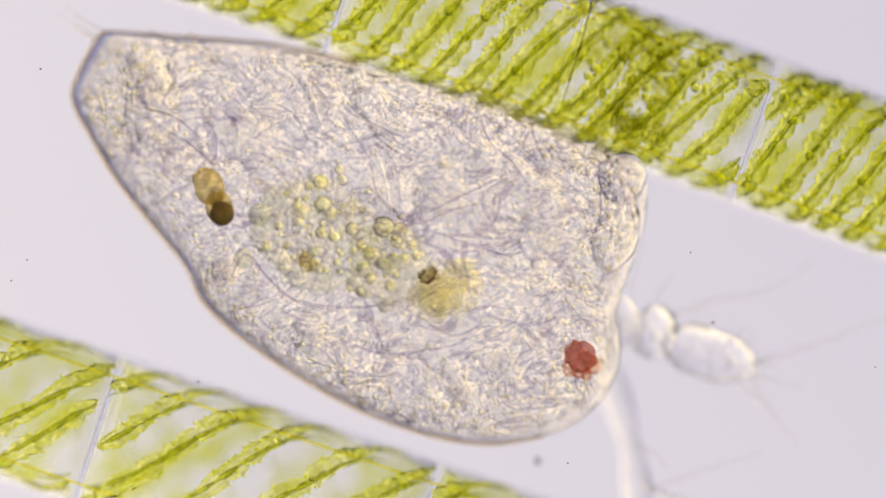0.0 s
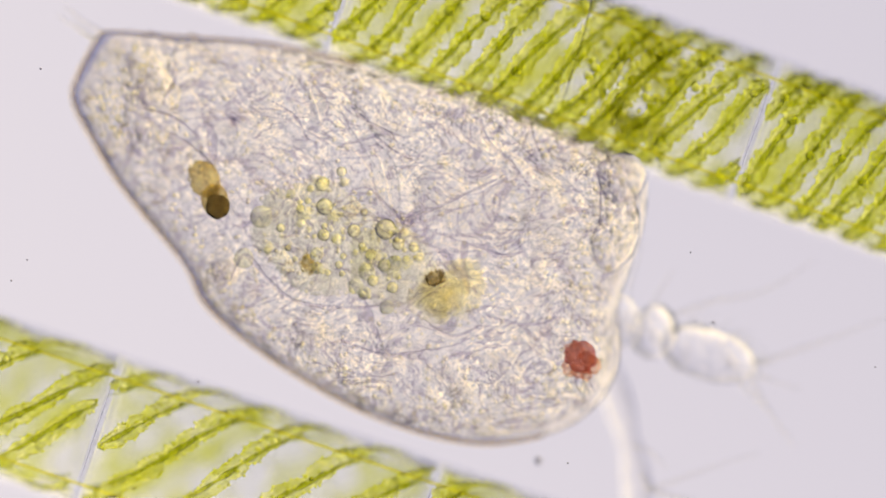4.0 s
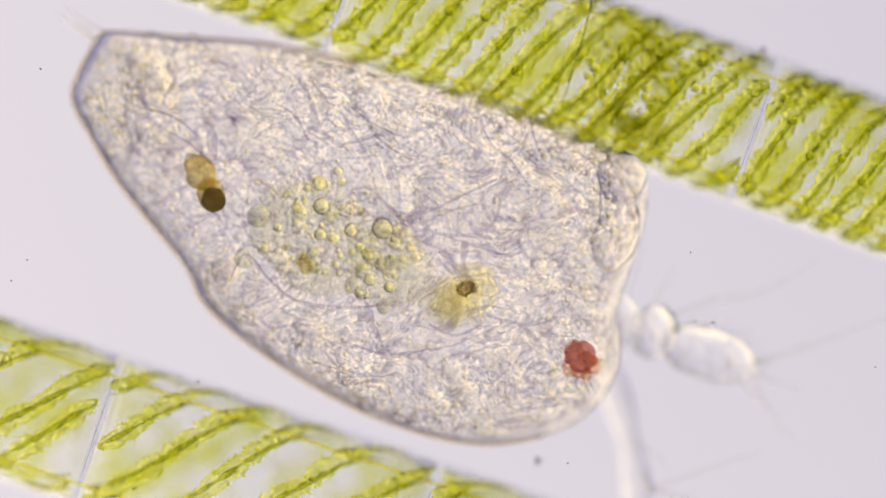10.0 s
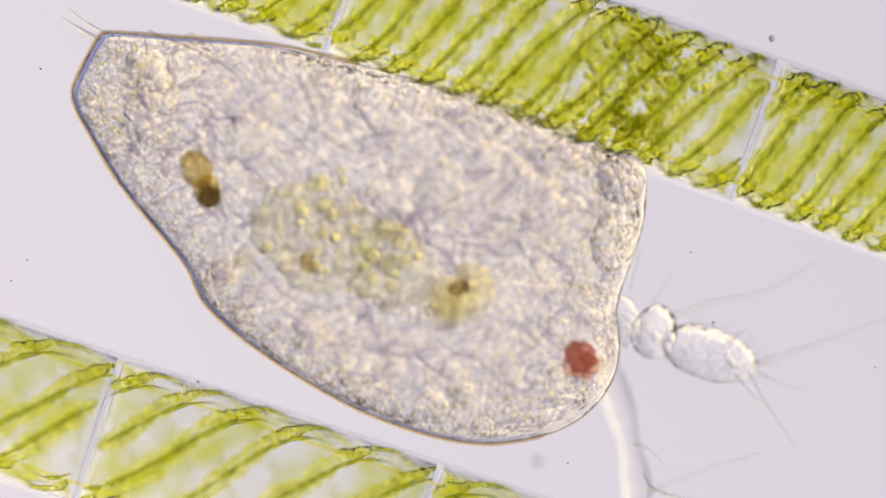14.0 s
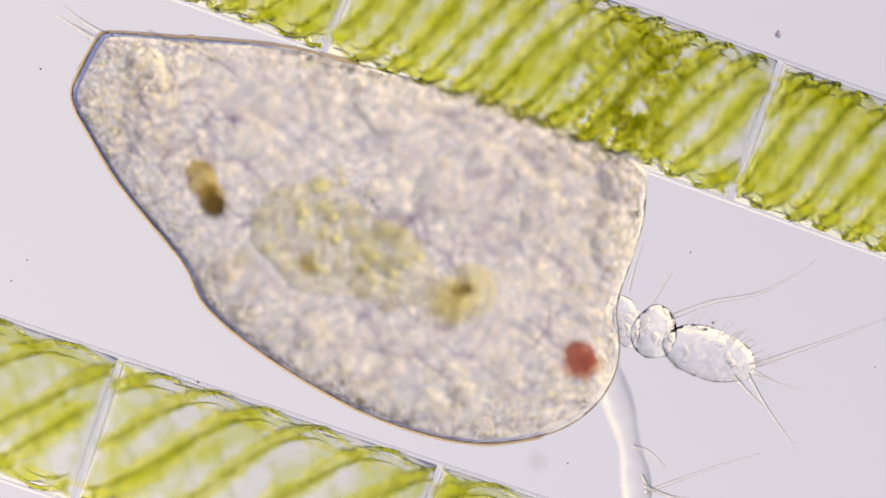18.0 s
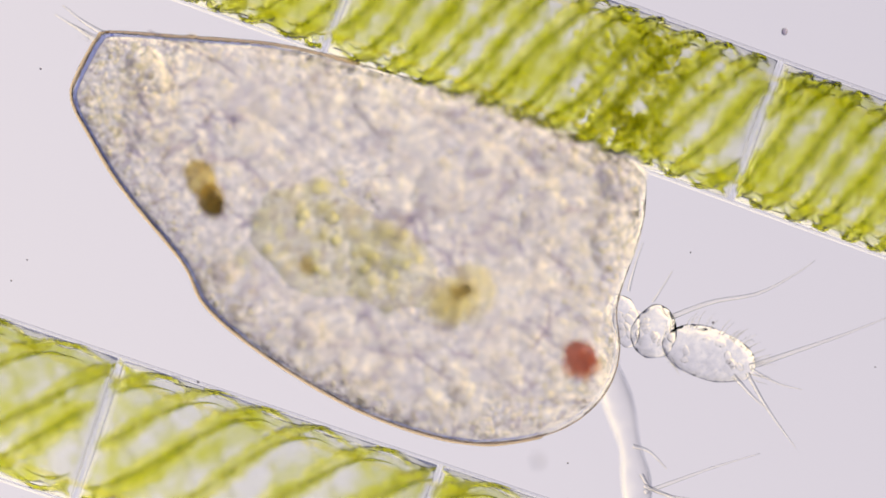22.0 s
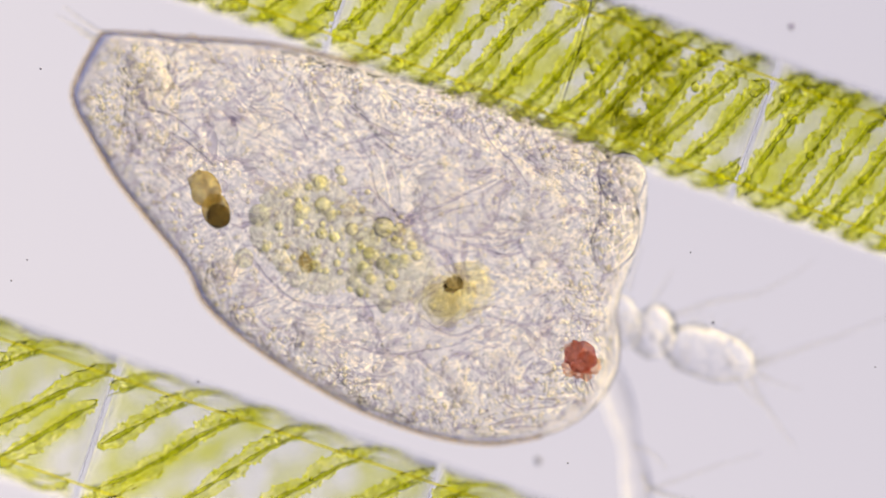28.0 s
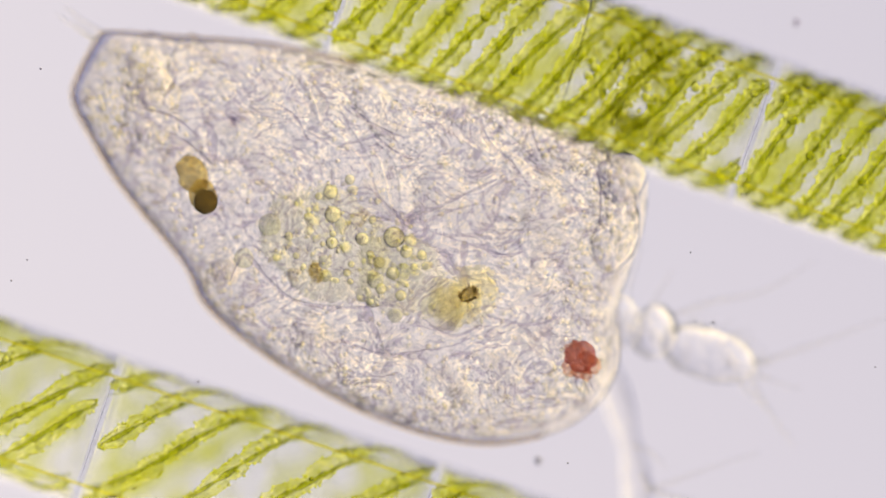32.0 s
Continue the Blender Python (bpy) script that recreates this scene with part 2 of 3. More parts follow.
def tube(bm, pts, radii, seg=8, flat=1.0):
    """A rounded strand along pts; radii at its start and end or at each point."""
    n = len(pts)
    if len(radii) == 2:
        radii = [radii[0] + (radii[1] - radii[0]) * i / (n - 1) for i in range(n)]
    rings = []
    for i, p in enumerate(pts):
        d = (pts[min(n - 1, i + 1)] - pts[max(0, i - 1)]).normalized()
        side = d.cross(Vector((0, 0, 1)))
        side = side.normalized() if side.length > 1e-5 else Vector((1, 0, 0))
        up = side.cross(d)
        rings.append([bm.verts.new(p + (side * math.cos(2 * math.pi * a / seg) + up * flat * math.sin(2 * math.pi * a / seg)) * radii[i])
                      for a in range(seg)])
    for a, b in zip(rings, rings[1:]):
        for j in range(seg):
            bm.faces.new((a[j], a[(j + 1) % seg], b[(j + 1) % seg], b[j]))
    bm.faces.new(rings[0][::-1])
    bm.faces.new(rings[-1])


# ---------------------------------------------------------------- setting
def build_setting():
    bm = bmesh.new()
    bmesh.ops.create_circle(bm, cap_ends=True, radius=LAMP_R, segments=96)
    lamp = part("backdrop", bm, M["lamp"], None, origin=(0, 0, 0), smooth=False)
    lamp.location = (0, 0, LAMP_Z)
    tagged(lamp, "round lavender-white lit condenser face under the slide", "light", kind="structure")
    bm = bmesh.new()
    bmesh.ops.create_cube(bm, size=1.0)
    bmesh.ops.scale(bm, verts=bm.verts, vec=(5.2, 3.6, 0.12))
    bmesh.ops.translate(bm, verts=bm.verts, vec=(0, 0, -0.0605))
    bmesh.ops.bevel(bm, geom=bm.edges[:], offset=0.01, segments=2, affect="EDGES")
    tagged(part("ground", bm, M["slide"], None, smooth=False), "clear flat glass microscope slide", "slide", kind="structure")


# ---------------------------------------------------------------- green algae
UP = Vector((0, 0, 1))


def filament(mid, slope, radius, ends, septa, coils, half, label, phase0, stuff, bow=0.0):
    """A chain of green cells through mid. ends, septa: metres along it; coils: for each cell, metres to one turn of a
    ribbon, the number of ribbons and where the first one starts."""
    ALONG = Vector((math.cos(slope), math.sin(slope), 0))
    ACROSS = Vector((-math.sin(slope), math.cos(slope), 0))
    rnd = random.Random(int(phase0 * 100) + 5)
    thing = new("algal_filament")
    thing.location = (mid.x, mid.y, 0)
    tagged(thing, label, "alga", "green algal filaments")

    def spot(s, phi, rho):
        return mid + ALONG * s + ACROSS * (rho * math.cos(phi) + bow * s * s) + UP * (rho * 0.86 * math.sin(phi))

    bm = bmesh.new()
    seg, steps = 72, 110
    for rho, flip in ((radius, 1), (radius - 0.007, -1)):
        prev = None
        for i in range(steps + 1):
            s = ends[0] + (ends[1] - ends[0]) * i / steps
            ring = [bm.verts.new(spot(s, 2 * math.pi * j / seg, rho * (1 + 0.006 * noise.noise((s * 3, flip, j * 0.1))))) for j in range(seg)]
            if prev:
                for j in range(seg):
                    q = (prev[j], prev[(j + 1) % seg], ring[(j + 1) % seg], ring[j])
                    bm.faces.new(q if flip < 0 else q[::-1])
            prev = ring
    part("cell_wall", bm, M["wall"], thing, "thin clear cell wall")
    # no real ridge: a yellow strand in place of light gathered by the wall
    for phi in (0.76, math.pi - 0.76):
        bm = bmesh.new()
        tube(bm, [spot(ends[0] + (ends[1] - ends[0]) * i / 80, phi, radius - 0.004) for i in range(81)], (0.0048, 0.0048), 8)
        part("caustic_line", bm, M["caustic"], thing, "thin yellow strand standing for light gathered along the cell wall")
    inner = radius - 0.009
    for s in septa:
        bm = bmesh.new()
        c = bmesh.ops.create_circle(bm, cap_ends=True, radius=inner, segments=48)["verts"]
        top = bmesh.ops.extrude_face_region(bm, geom=bm.faces[:])["geom"]
        bmesh.ops.translate(bm, verts=[v for v in top if isinstance(v, bmesh.types.BMVert)], vec=(0, 0, 0.004))
        turn = Matrix((ACROSS, UP, ALONG)).transposed()
        for v in bm.verts:
            v.co = spot(s, 0, 0) + turn @ Vector((v.co.x, v.co.y * 0.86, v.co.z))
        part("septum", bm, M["wall"], thing, "clear cross wall between two cells", smooth=False)
    marks = [ends[0], *septa, ends[1]]
    for a, b in zip(marks, marks[1:]):
        bm = bmesh.new()
        prev = None
        for i in range(13):
            s = a + 0.015 + (b - a - 0.02) * i / 12
            ring = [bm.verts.new(spot(s, 2 * math.pi * j / 48, inner - 0.002)) for j in range(48)]
            if prev:
                for j in range(48):
                    bm.faces.new((prev[j], ring[j], ring[(j + 1) % 48], prev[(j + 1) % 48]))
            else:
                bm.faces.new(ring)
            prev = ring
        bm.faces.new(prev[::-1])
        part("cell_sap", bm, M["sap"], thing, "pale yellowish clear cell sap")
        bm = bmesh.new()
        skins = []
        for rho in (inner - 0.014, inner - 0.018):
            skins.append([[bm.verts.new(spot(a + 0.02 + (b - a - 0.04) * i / 24, math.pi * (1.03 + 0.94 * j / 30),
                                             rho + 0.012 * noise.noise((a + i * 0.3, j * 0.2, 4.0)))) for j in range(31)] for i in range(25)])
        for skin, flip in zip(skins, (1, -1)):
            for i in range(24):
                for j in range(30):
                    q = (skin[i][j], skin[i][j + 1], skin[i + 1][j + 1], skin[i + 1][j])
                    bm.faces.new(q if flip > 0 else q[::-1])
        part("plasma_film", bm, M["film"], thing, "thin yellow-green film of plasma with clear gaps")
    bead = ball_mesh("pyrenoid", M["starch"], 3)
    cells, grains = [ends[0], *septa, ends[1]], []
    for a, b, (pitch, ribbons, cell_phase) in zip(cells, cells[1:], coils):
        turns = (b - a - 0.03) / pitch
        for k in range(ribbons):
            ph0 = cell_phase + 2 * math.pi * k / ribbons
            wob = rnd.uniform(0, 50)
            n = int(turns * 290)
            bm, rb = bmesh.new(), bmesh.new()
            rings, line, keel = [], [], []
            for i in range(n + 1):
                f = i / n
                s = a + 0.016 + (b - a - 0.03) * f
                phi = ph0 - 2 * math.pi * turns * f + 0.32 * noise.noise((f * turns * 2.3, wob, 0)) + 0.05 * noise.noise((f * turns * 11, wob, 1))
                s += 0.026 * noise.noise((f * turns * 3.1, wob, 7))
                taper = min(1, 25 * f * turns, 25 * (1 - f) * turns) ** 0.5
                low = min(1.0, max(0.0, 0.5 + 1.6 * math.sin(phi)))      # band and rib thin out on the underside
                taper *= (0.10 + 0.90 * low) * (1 - 0.5 * max(0.0, abs(math.cos(phi)) - 0.75) / 0.25)
                arc = f * turns * 40
                w1, w2 = (half * taper * (0.85 + 0.5 * noise.noise((arc * 0.45, wob, q)) + 0.30 * noise.noise((arc * 1.1, wob, q + 1))
                                          + 0.40 * abs(math.sin(arc * 1.9 + 2.5 * noise.noise((arc * 0.6, wob, q + 2))))) for q in (2, 6))
                rho = inner - 0.005 + 0.005 * noise.noise((arc * 0.5, wob, 9))
                lift = [0.003 * noise.noise((arc * 2, wob, j)) for j in range(4)]
                ring = [bm.verts.new(spot(s + d, phi + d * 0.6 / radius, rho + h)) for d, h in
                        ((-w1, lift[0]), (-w1 * 0.5, 0.004 + lift[1]), (0, 0.006), (w2 * 0.5, 0.004 + lift[2]), (w2, lift[3]),
                         (w2 * 0.5, -0.005 + lift[0]), (0, -0.008), (-w1 * 0.5, -0.005 + lift[1]))]
                rings.append(ring)
                if i % 2 == 0:
                    if math.sin(phi) > -0.1 and rnd.random() < 0.85:
                        for d in (-w1, w2):
                            g = rnd.uniform(0.003, 0.0065)
                            grains.append((spot(s + d * rnd.uniform(0.8, 1.18), phi + d * 0.6 / radius, rho), (g, g, g * 0.7), 0))
                    keel.append(spot(s, phi, rho - 0.034))
                    line.append((spot(s, phi, rho - 0.006), (0.0006 + 0.0046 * low) * (1 + 0.9 * noise.noise((arc * 0.9, wob, 11))) * (0.3 + 0.7 * taper)))
            for p, q in zip(rings, rings[1:]):
                for j in range(8):
                    bm.faces.new((p[j], q[j], q[(j + 1) % 8], p[(j + 1) % 8]))
            bm.faces.new(rings[0])
            bm.faces.new(rings[-1][::-1])
            band = part("chloroplast_band", bm, stuff, thing, "yellow-green spiral band with a crinkled edge")
            tube(rb, keel, [r * 1.3 for p, r in line], 10, 3.6)
            part("midrib", rb, M["rib"], band, "darker green keel along the band")
            for p, _ in line[::1]:
                if p.z < mid.z + 0.07 or rnd.random() < 0.45:
                    continue
                for _ in range(rnd.choice((1, 2, 2))):
                    d, g = rnd.gauss(0, 0.5) * half, rnd.uniform(0.003, 0.0065)
                    out = (p - mid - ALONG * (p - mid).dot(ALONG)).normalized()
                    grains.append((p + ALONG * d + out * rnd.uniform(-0.004, 0.010), (g * rnd.uniform(0.9, 1.5), g, g * 0.8), rnd.uniform(0, 3)))
            i = rnd.randint(4, 14)
            while i < len(line) - 4:
                dense = septa[-1] < 0.6
                shared("pyrenoid", bead, band, line[i][0] + Vector((0, 0, 0.010)), rnd.uniform(0.011, 0.0165) if dense else rnd.uniform(0.006, 0.010))
                i += rnd.randint(12, 34) if dense else rnd.randint(24, 60)
    tagged(scatter("chloroplast_grains", grains, M["grana"], thing, "tiny yellow-green grains along the bands"), kind="stuff")
    return thing, spot


def build_algae():
    mid, slope = G(1010, 112, 0.194), radians(-20.0)
    thing, spot = filament(mid, slope, 0.218, (-1.15, 1.35), (-0.67, 0.551), ((0.5, 5, 1.0), (0.48, 5, 5.1), (0.345, 4, 2.84)), 0.0225,
                           "yellow-green spiral-banded algal filament against the animal's back", 0.4, M["plasma"])
    rnd = random.Random(8)
    lumps = []
    for i in range(420):
        s, phi = rnd.gauss(0.20, 0.075), rnd.uniform(0, 2 * math.pi)
        g = rnd.uniform(0.005, 0.015)
        lumps.append((spot(s, phi, rnd.uniform(0.08, 0.19)), (g * rnd.uniform(1, 1.6), g, g), rnd.uniform(0, 3)))
    tagged(scatter("plasma_grains", lumps, M["mass"], thing, "dense dark green plasma round the nucleus"), kind="stuff")
    bm = bmesh.new()
    tube(bm, curve([G(1044, 0, 0.352), G(1030, 60, 0.362), G(1012, 120, 0.362), G(992, 182, 0.33)], 20), (0.0075, 0.006), 8)
    part("plasma_strand", bm, M["seta"], thing, "clear strand across the cell")
    filament(G(330, 815, 0.198), radians(-18.5), 0.224, (-0.95, 1.25), (-0.27, 0.68), ((1.0, 6, 4.34), (1.0, 6, 2.86), (1.0, 6, 2.0)), 0.0205,
             "yellow-green algal filament with wide-spaced spiral bands, below the animal", 2.1, M["pale_plasma"])


# ---------------------------------------------------------------- the animal
OUTLINE = [(194, 58), (172, 70), (156, 96), (138, 132), (127, 162), (133, 192), (152, 227), (215, 330), (322, 462), (360, 535), (430, 600), (530, 668), (640, 728),
           (740, 765), (830, 784), (900, 783), (980, 765), (1040, 730), (1080, 680), (1096, 620), (1091, 550), (1104, 500),
           (1122, 450), (1137, 400), (1143, 350), (1138, 302), (1098, 270), (1036, 246), (946, 206), (832, 166), (706, 134), (580, 100), (470, 78), (310, 66)]
HEART = (620, 400)
BODY_Z = 0.228


def dome(r, thick, flat=4.0, sharp=0.55):
    return thick * max(0.0, 1 - r ** flat) ** sharp


def build_animal():
    rnd = random.Random(3)
    animal = new("seed_shrimp")
    animal.location = G(620, 400, 0)
    tagged(animal, "translucent greyish shelled micro-animal with a red eye, lying between green filaments", "crustacean")
    rim = curve([G(x, y, 0) for x, y in OUTLINE], 360, True)
    c = G(*HEART)
    rings_n, thick = 90, 0.225

    def inside(p):
        """How far out p lies, 0 at the heart and 1 at the rim."""
        d = p - c
        a = math.atan2(d.y, d.x)
        best = min(rim_polar, key=lambda q: abs((q[0] - a + math.pi) % (2 * math.pi) - math.pi))
        return d.length / best[1]

    rim_polar = [(math.atan2((p - c).y, (p - c).x), (Vector((p.x, p.y, 0)) - Vector((c.x, c.y, 0))).length) for p in rim]

    def lens(size, high, middle, relief, seed, flat, sharp, sheet=0):
        """A closed flattened body with the shell's outline: size and height of its dome, and how strongly it is wrinkled.
        sheet: 1 or -1 for a thin skin that follows its upper or lower side alone, 2 for a level skin."""
        n, rings = len(rim), rings_n
        verts, faces = [], []
        for side in (1, -1):
            for i in range(rings):
                r = 1 - (i / rings) ** 1.25
                k = dome(r, high, flat, sharp)
                for p in rim:
                    q = Vector((c.x + (p.x - c.x) * size * r, c.y + (p.y - c.y) * size * r, 0))
                    o = Vector((0, 0, seed + (0 if sheet else side)))
                    tail = 0.3 + 0.7 * min(1.0, max(0.0, (q.x - G(150, 0).x) / 0.62))     # thinner towards the tail
                    h = k * (1 + 0.10 * noise.noise(q * 3.2 + o) + 0.05 * noise.noise(q * 9 + o * 3))
                    bend = q + Vector((noise.noise(q * 6 + o), noise.noise(q * 6 - o), 0)) * 0.05
                    w = relief * min(1, k / 0.08) * (0.8 * noise.noise(q * 9 + o * 5) + 0.9 - 2.0 * abs(noise.noise(bend * 11 + o * 2))
                                                     + 0.4 - 1.0 * abs(noise.noise(bend * 27 + o * 7)))
                    if sheet:
                        z = (h * sheet * tail if abs(sheet) == 1 else 0.08 * h) + w + side * 0.006 * min(1, k / 0.05)
                    else:
                        z = side * (h + w)
                    verts.append((q.x, q.y, middle + z))
            verts.append((c.x, c.y, verts[-1][2]))
        half = rings * n + 1
        for side in (0, 1):
            for i in range(rings):
                for j in range(n):
                    a, b = side * half + i * n + j, side * half + i * n + (j + 1) % n
                    f = (a, b, b + n, a + n) if i < rings - 1 else (a, b, side * half + rings * n)
                    faces.append(f if side == 0 else f[::-1])
        return verts, faces

    mesh_part("shell", *lens(1.0, thick, BODY_Z, 0.004, 0, 4.0, 0.55), M["shell"], animal, "clear wrinkled two-valved shell")
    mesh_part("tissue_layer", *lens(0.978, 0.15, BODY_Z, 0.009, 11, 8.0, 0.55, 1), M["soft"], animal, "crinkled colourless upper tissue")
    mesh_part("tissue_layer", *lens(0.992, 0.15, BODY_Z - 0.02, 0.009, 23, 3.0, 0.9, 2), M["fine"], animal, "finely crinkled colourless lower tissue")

    # edge of the shell; its brown and the blue tube paint in light's fringes
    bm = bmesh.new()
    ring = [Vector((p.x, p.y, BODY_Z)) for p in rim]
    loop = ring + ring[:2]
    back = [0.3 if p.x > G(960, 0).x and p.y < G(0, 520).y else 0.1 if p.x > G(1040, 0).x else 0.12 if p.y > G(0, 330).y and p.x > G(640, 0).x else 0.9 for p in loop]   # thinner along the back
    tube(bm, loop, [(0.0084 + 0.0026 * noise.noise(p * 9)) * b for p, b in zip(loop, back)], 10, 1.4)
    part("rim_fringe", bm, M["rim"], animal, "edge of the shell with a painted golden-brown light fringe")
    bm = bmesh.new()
    front = [max(0.3, min(1.0, (G(560, 0).x - p.x) / 0.3)) for p in loop]      # the blue fringe fades towards the front
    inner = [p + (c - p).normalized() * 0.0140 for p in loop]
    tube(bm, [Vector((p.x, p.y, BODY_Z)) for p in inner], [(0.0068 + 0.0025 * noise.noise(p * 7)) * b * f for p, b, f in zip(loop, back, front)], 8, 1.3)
    part("blue_fringe", bm, M["fringe"], animal, "painted bluish light fringe inside the shell's edge")
    # the soft back bulges out over the rim and rests on the filament
    for shift, z0, seed in ((0, 0.375, 1),):
        crest = curve([G(x, y + shift, 0) for x, y in ((752, 158), (790, 142), (850, 146), (930, 172), (1000, 205), (1052, 242), (1096, 300))], 70)
        foot = curve([G(x, y, 0) for x, y in ((740, 225), (765, 232), (800, 242), (880, 280), (950, 320), (1000, 360), (1040, 400))], 70)
        verts, faces, wide = [], [], 22
        for side in (1, -1):
            for i, (p, q) in enumerate(zip(crest, foot)):
                u = i / (len(crest) - 1)
                for j in range(wide):
                    f = j / (wide - 1)
                    o = p.lerp(q, f) + Vector((0, 1, 0)) * 0.016 * noise.noise(p * 9 + Vector((0, 0, seed))) * (1 - f)
                    edge = min(1, 6 * f, 6 * (1 - f), 8 * u, 8 * (1 - u))
                    h = z0 - 0.030 * (1 - f) ** 3 * min(1, 4 * u) + 0.010 * noise.noise(o * 12 + Vector((0, 0, seed))) * edge
                    verts.append((o.x, o.y, h + side * (0.0012 + 0.004 * max(0.0, edge) ** 0.5)))
        half = len(crest) * wide
        for side in (0, 1):
            for i in range(len(crest) - 1):
                for j in range(wide - 1):
                    k = side * half + i * wide + j
                    f = (k, k + wide, k + wide + 1, k + 1)
                    faces.append(f if side == 0 else f[::-1])
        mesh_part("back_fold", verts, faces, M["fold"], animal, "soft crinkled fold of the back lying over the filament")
    # fat grains and clear lumps fill the shell, thickest along its rim
    grains = []
    while len(grains) < 3200:
        a = rnd.randrange(len(rim))
        r = math.sqrt(rnd.random()) * 0.965
        if rnd.random() < 0.4:
            r = rnd.uniform(0.80, 0.968)
        p = c + (rim[a] - c) * r
        size = rnd.uniform(0.0025, 0.0065)
        room = dome(r, thick) - size - 0.012
        if room < 0.005:
            continue
        z = BODY_Z + (rnd.uniform(0.45, 0.95) if r > 0.8 and rnd.random() < 0.7 else rnd.uniform(-0.6, 1)) * room
        grains.append(((p.x, p.y, z), (size * rnd.uniform(1, 1.9), size, size), rnd.uniform(0, 3)))
    tagged(scatter("fat_grains", grains, M["grain"], animal, "tiny clear yellowish grains", None, 2, 0.0), kind="stuff")
    for i in range(26):
        a = rnd.randrange(len(rim))
        r = math.sqrt(rnd.random()) * 0.86
        p = c + (rim[a] - c) * r
        size = rnd.uniform(0.03, 0.065)
        z = BODY_Z + rnd.uniform(-0.7, 0.7) * max(0.0, dome(r, thick) - size)
        bm = bmesh.new()
        blob(bm, (p.x, p.y, z), (size * rnd.uniform(1, 1.7), size, min(size, dome(r, thick) * 0.5)), rnd.uniform(0, 3), 4, 0.4, 1.6, i)
        part("tissue_lobe", bm, M["flesh"], animal)

    for i in range(110):
        a = rnd.randrange(len(rim))
        r = rnd.uniform(0.66, 0.93)
        p = c + (rim[a] - c) * r
        if p.y > c.y and rnd.random() < 0.6:
            continue
        size = rnd.uniform(0.012, 0.030)
        z = BODY_Z + rnd.uniform(0.0, 0.75) * max(0.0, dome(r, thick) - size)
        bm = bmesh.new()
        blob(bm, (p.x, p.y, z), (size * rnd.uniform(1, 1.5), size, size * 0.7), rnd.uniform(0, 3), 3, 0.3, 1.6, i)
        part("rim_cell", bm, M["flesh"], animal)
    # muscle strands: where each bundle starts and ends, its height and number of fibres
    for (x0, y0, x1, y1, z, n, spread) in ((760, 400, 1010, 300, 0.36, 9, 34), (780, 450, 1030, 420, 0.37, 9, 30), (240, 260, 420, 330, 0.34, 7, 46),
                                           (470, 540, 800, 600, 0.36, 8, 30), (540, 640, 850, 560, 0.33, 7, 34), (560, 130, 580, 330, 0.38, 5, 50),
                                           (820, 190, 1010, 330, 0.37, 8, 34), (900, 480, 1080, 540, 0.35, 8, 30), (330, 150, 700, 260, 0.35, 9, 60),
                                           (880, 240, 1060, 420, 0.31, 7, 40), (640, 230, 800, 330, 0.37, 6, 36), (330, 420, 470, 560, 0.33, 6, 30)):
        for i in range((n + 1) // 2):
            o = [rnd.gauss(0, spread) for _ in range(4)]
            p0 = G(x0 + o[0], y0 + o[1], z + rnd.uniform(-0.03, 0.02))
            p1 = G(x1 + o[2], y1 + o[3], z + rnd.uniform(-0.03, 0.02))
            if inside(p0) > 0.9 or inside(p1) > 0.9:
                continue
            m0 = p0.lerp(p1, 0.35) + Vector((rnd.gauss(0, 0.02), rnd.gauss(0, 0.02), 0))
            m1 = p0.lerp(p1, 0.7) + Vector((rnd.gauss(0, 0.02), rnd.gauss(0, 0.02), 0))
            bm = bmesh.new()
            w = rnd.uniform(0.004, 0.010)
            tube(bm, curve([p0, m0, m1, p1], 18), [w * math.sin(math.pi * (0.1 + 0.8 * k / 17)) for k in range(18)], 6, 0.6)
            part("muscle_fibre", bm, M["fibre"], animal)

    # fine wisps of connective tissue at all heights
    for i in range(80):
        a = rnd.randrange(len(rim))
        r = math.sqrt(rnd.random()) * 0.88
        p = c + (rim[a] - c) * r
        room = dome(r, thick) - 0.03
        p.z = BODY_Z + (rnd.uniform(0.35, 0.85) if rnd.random() < 0.7 else rnd.uniform(-0.3, 0.3)) * room
        turn, long = rnd.gauss(-0.35, 0.7), rnd.uniform(0.04, 0.13)
        d = Vector((math.cos(turn), math.sin(turn), 0)) * long
        e = Vector((-d.y, d.x, 0)) * rnd.uniform(-0.35, 0.35)
        if inside(p + d) > 0.93 or inside(p - d) > 0.93:
            continue
        bm = bmesh.new()
        w = rnd.uniform(0.003, 0.007)
        tube(bm, curve([p - d, p - d * 0.4 + e, p + d * 0.3 + e * rnd.uniform(-1, 1), p + d], 14), [w * math.sin(math.pi * (0.08 + 0.84 * k / 13)) for k in range(14)], 5, 0.7)
        part("tissue_strand", bm, M["fibre"], animal)

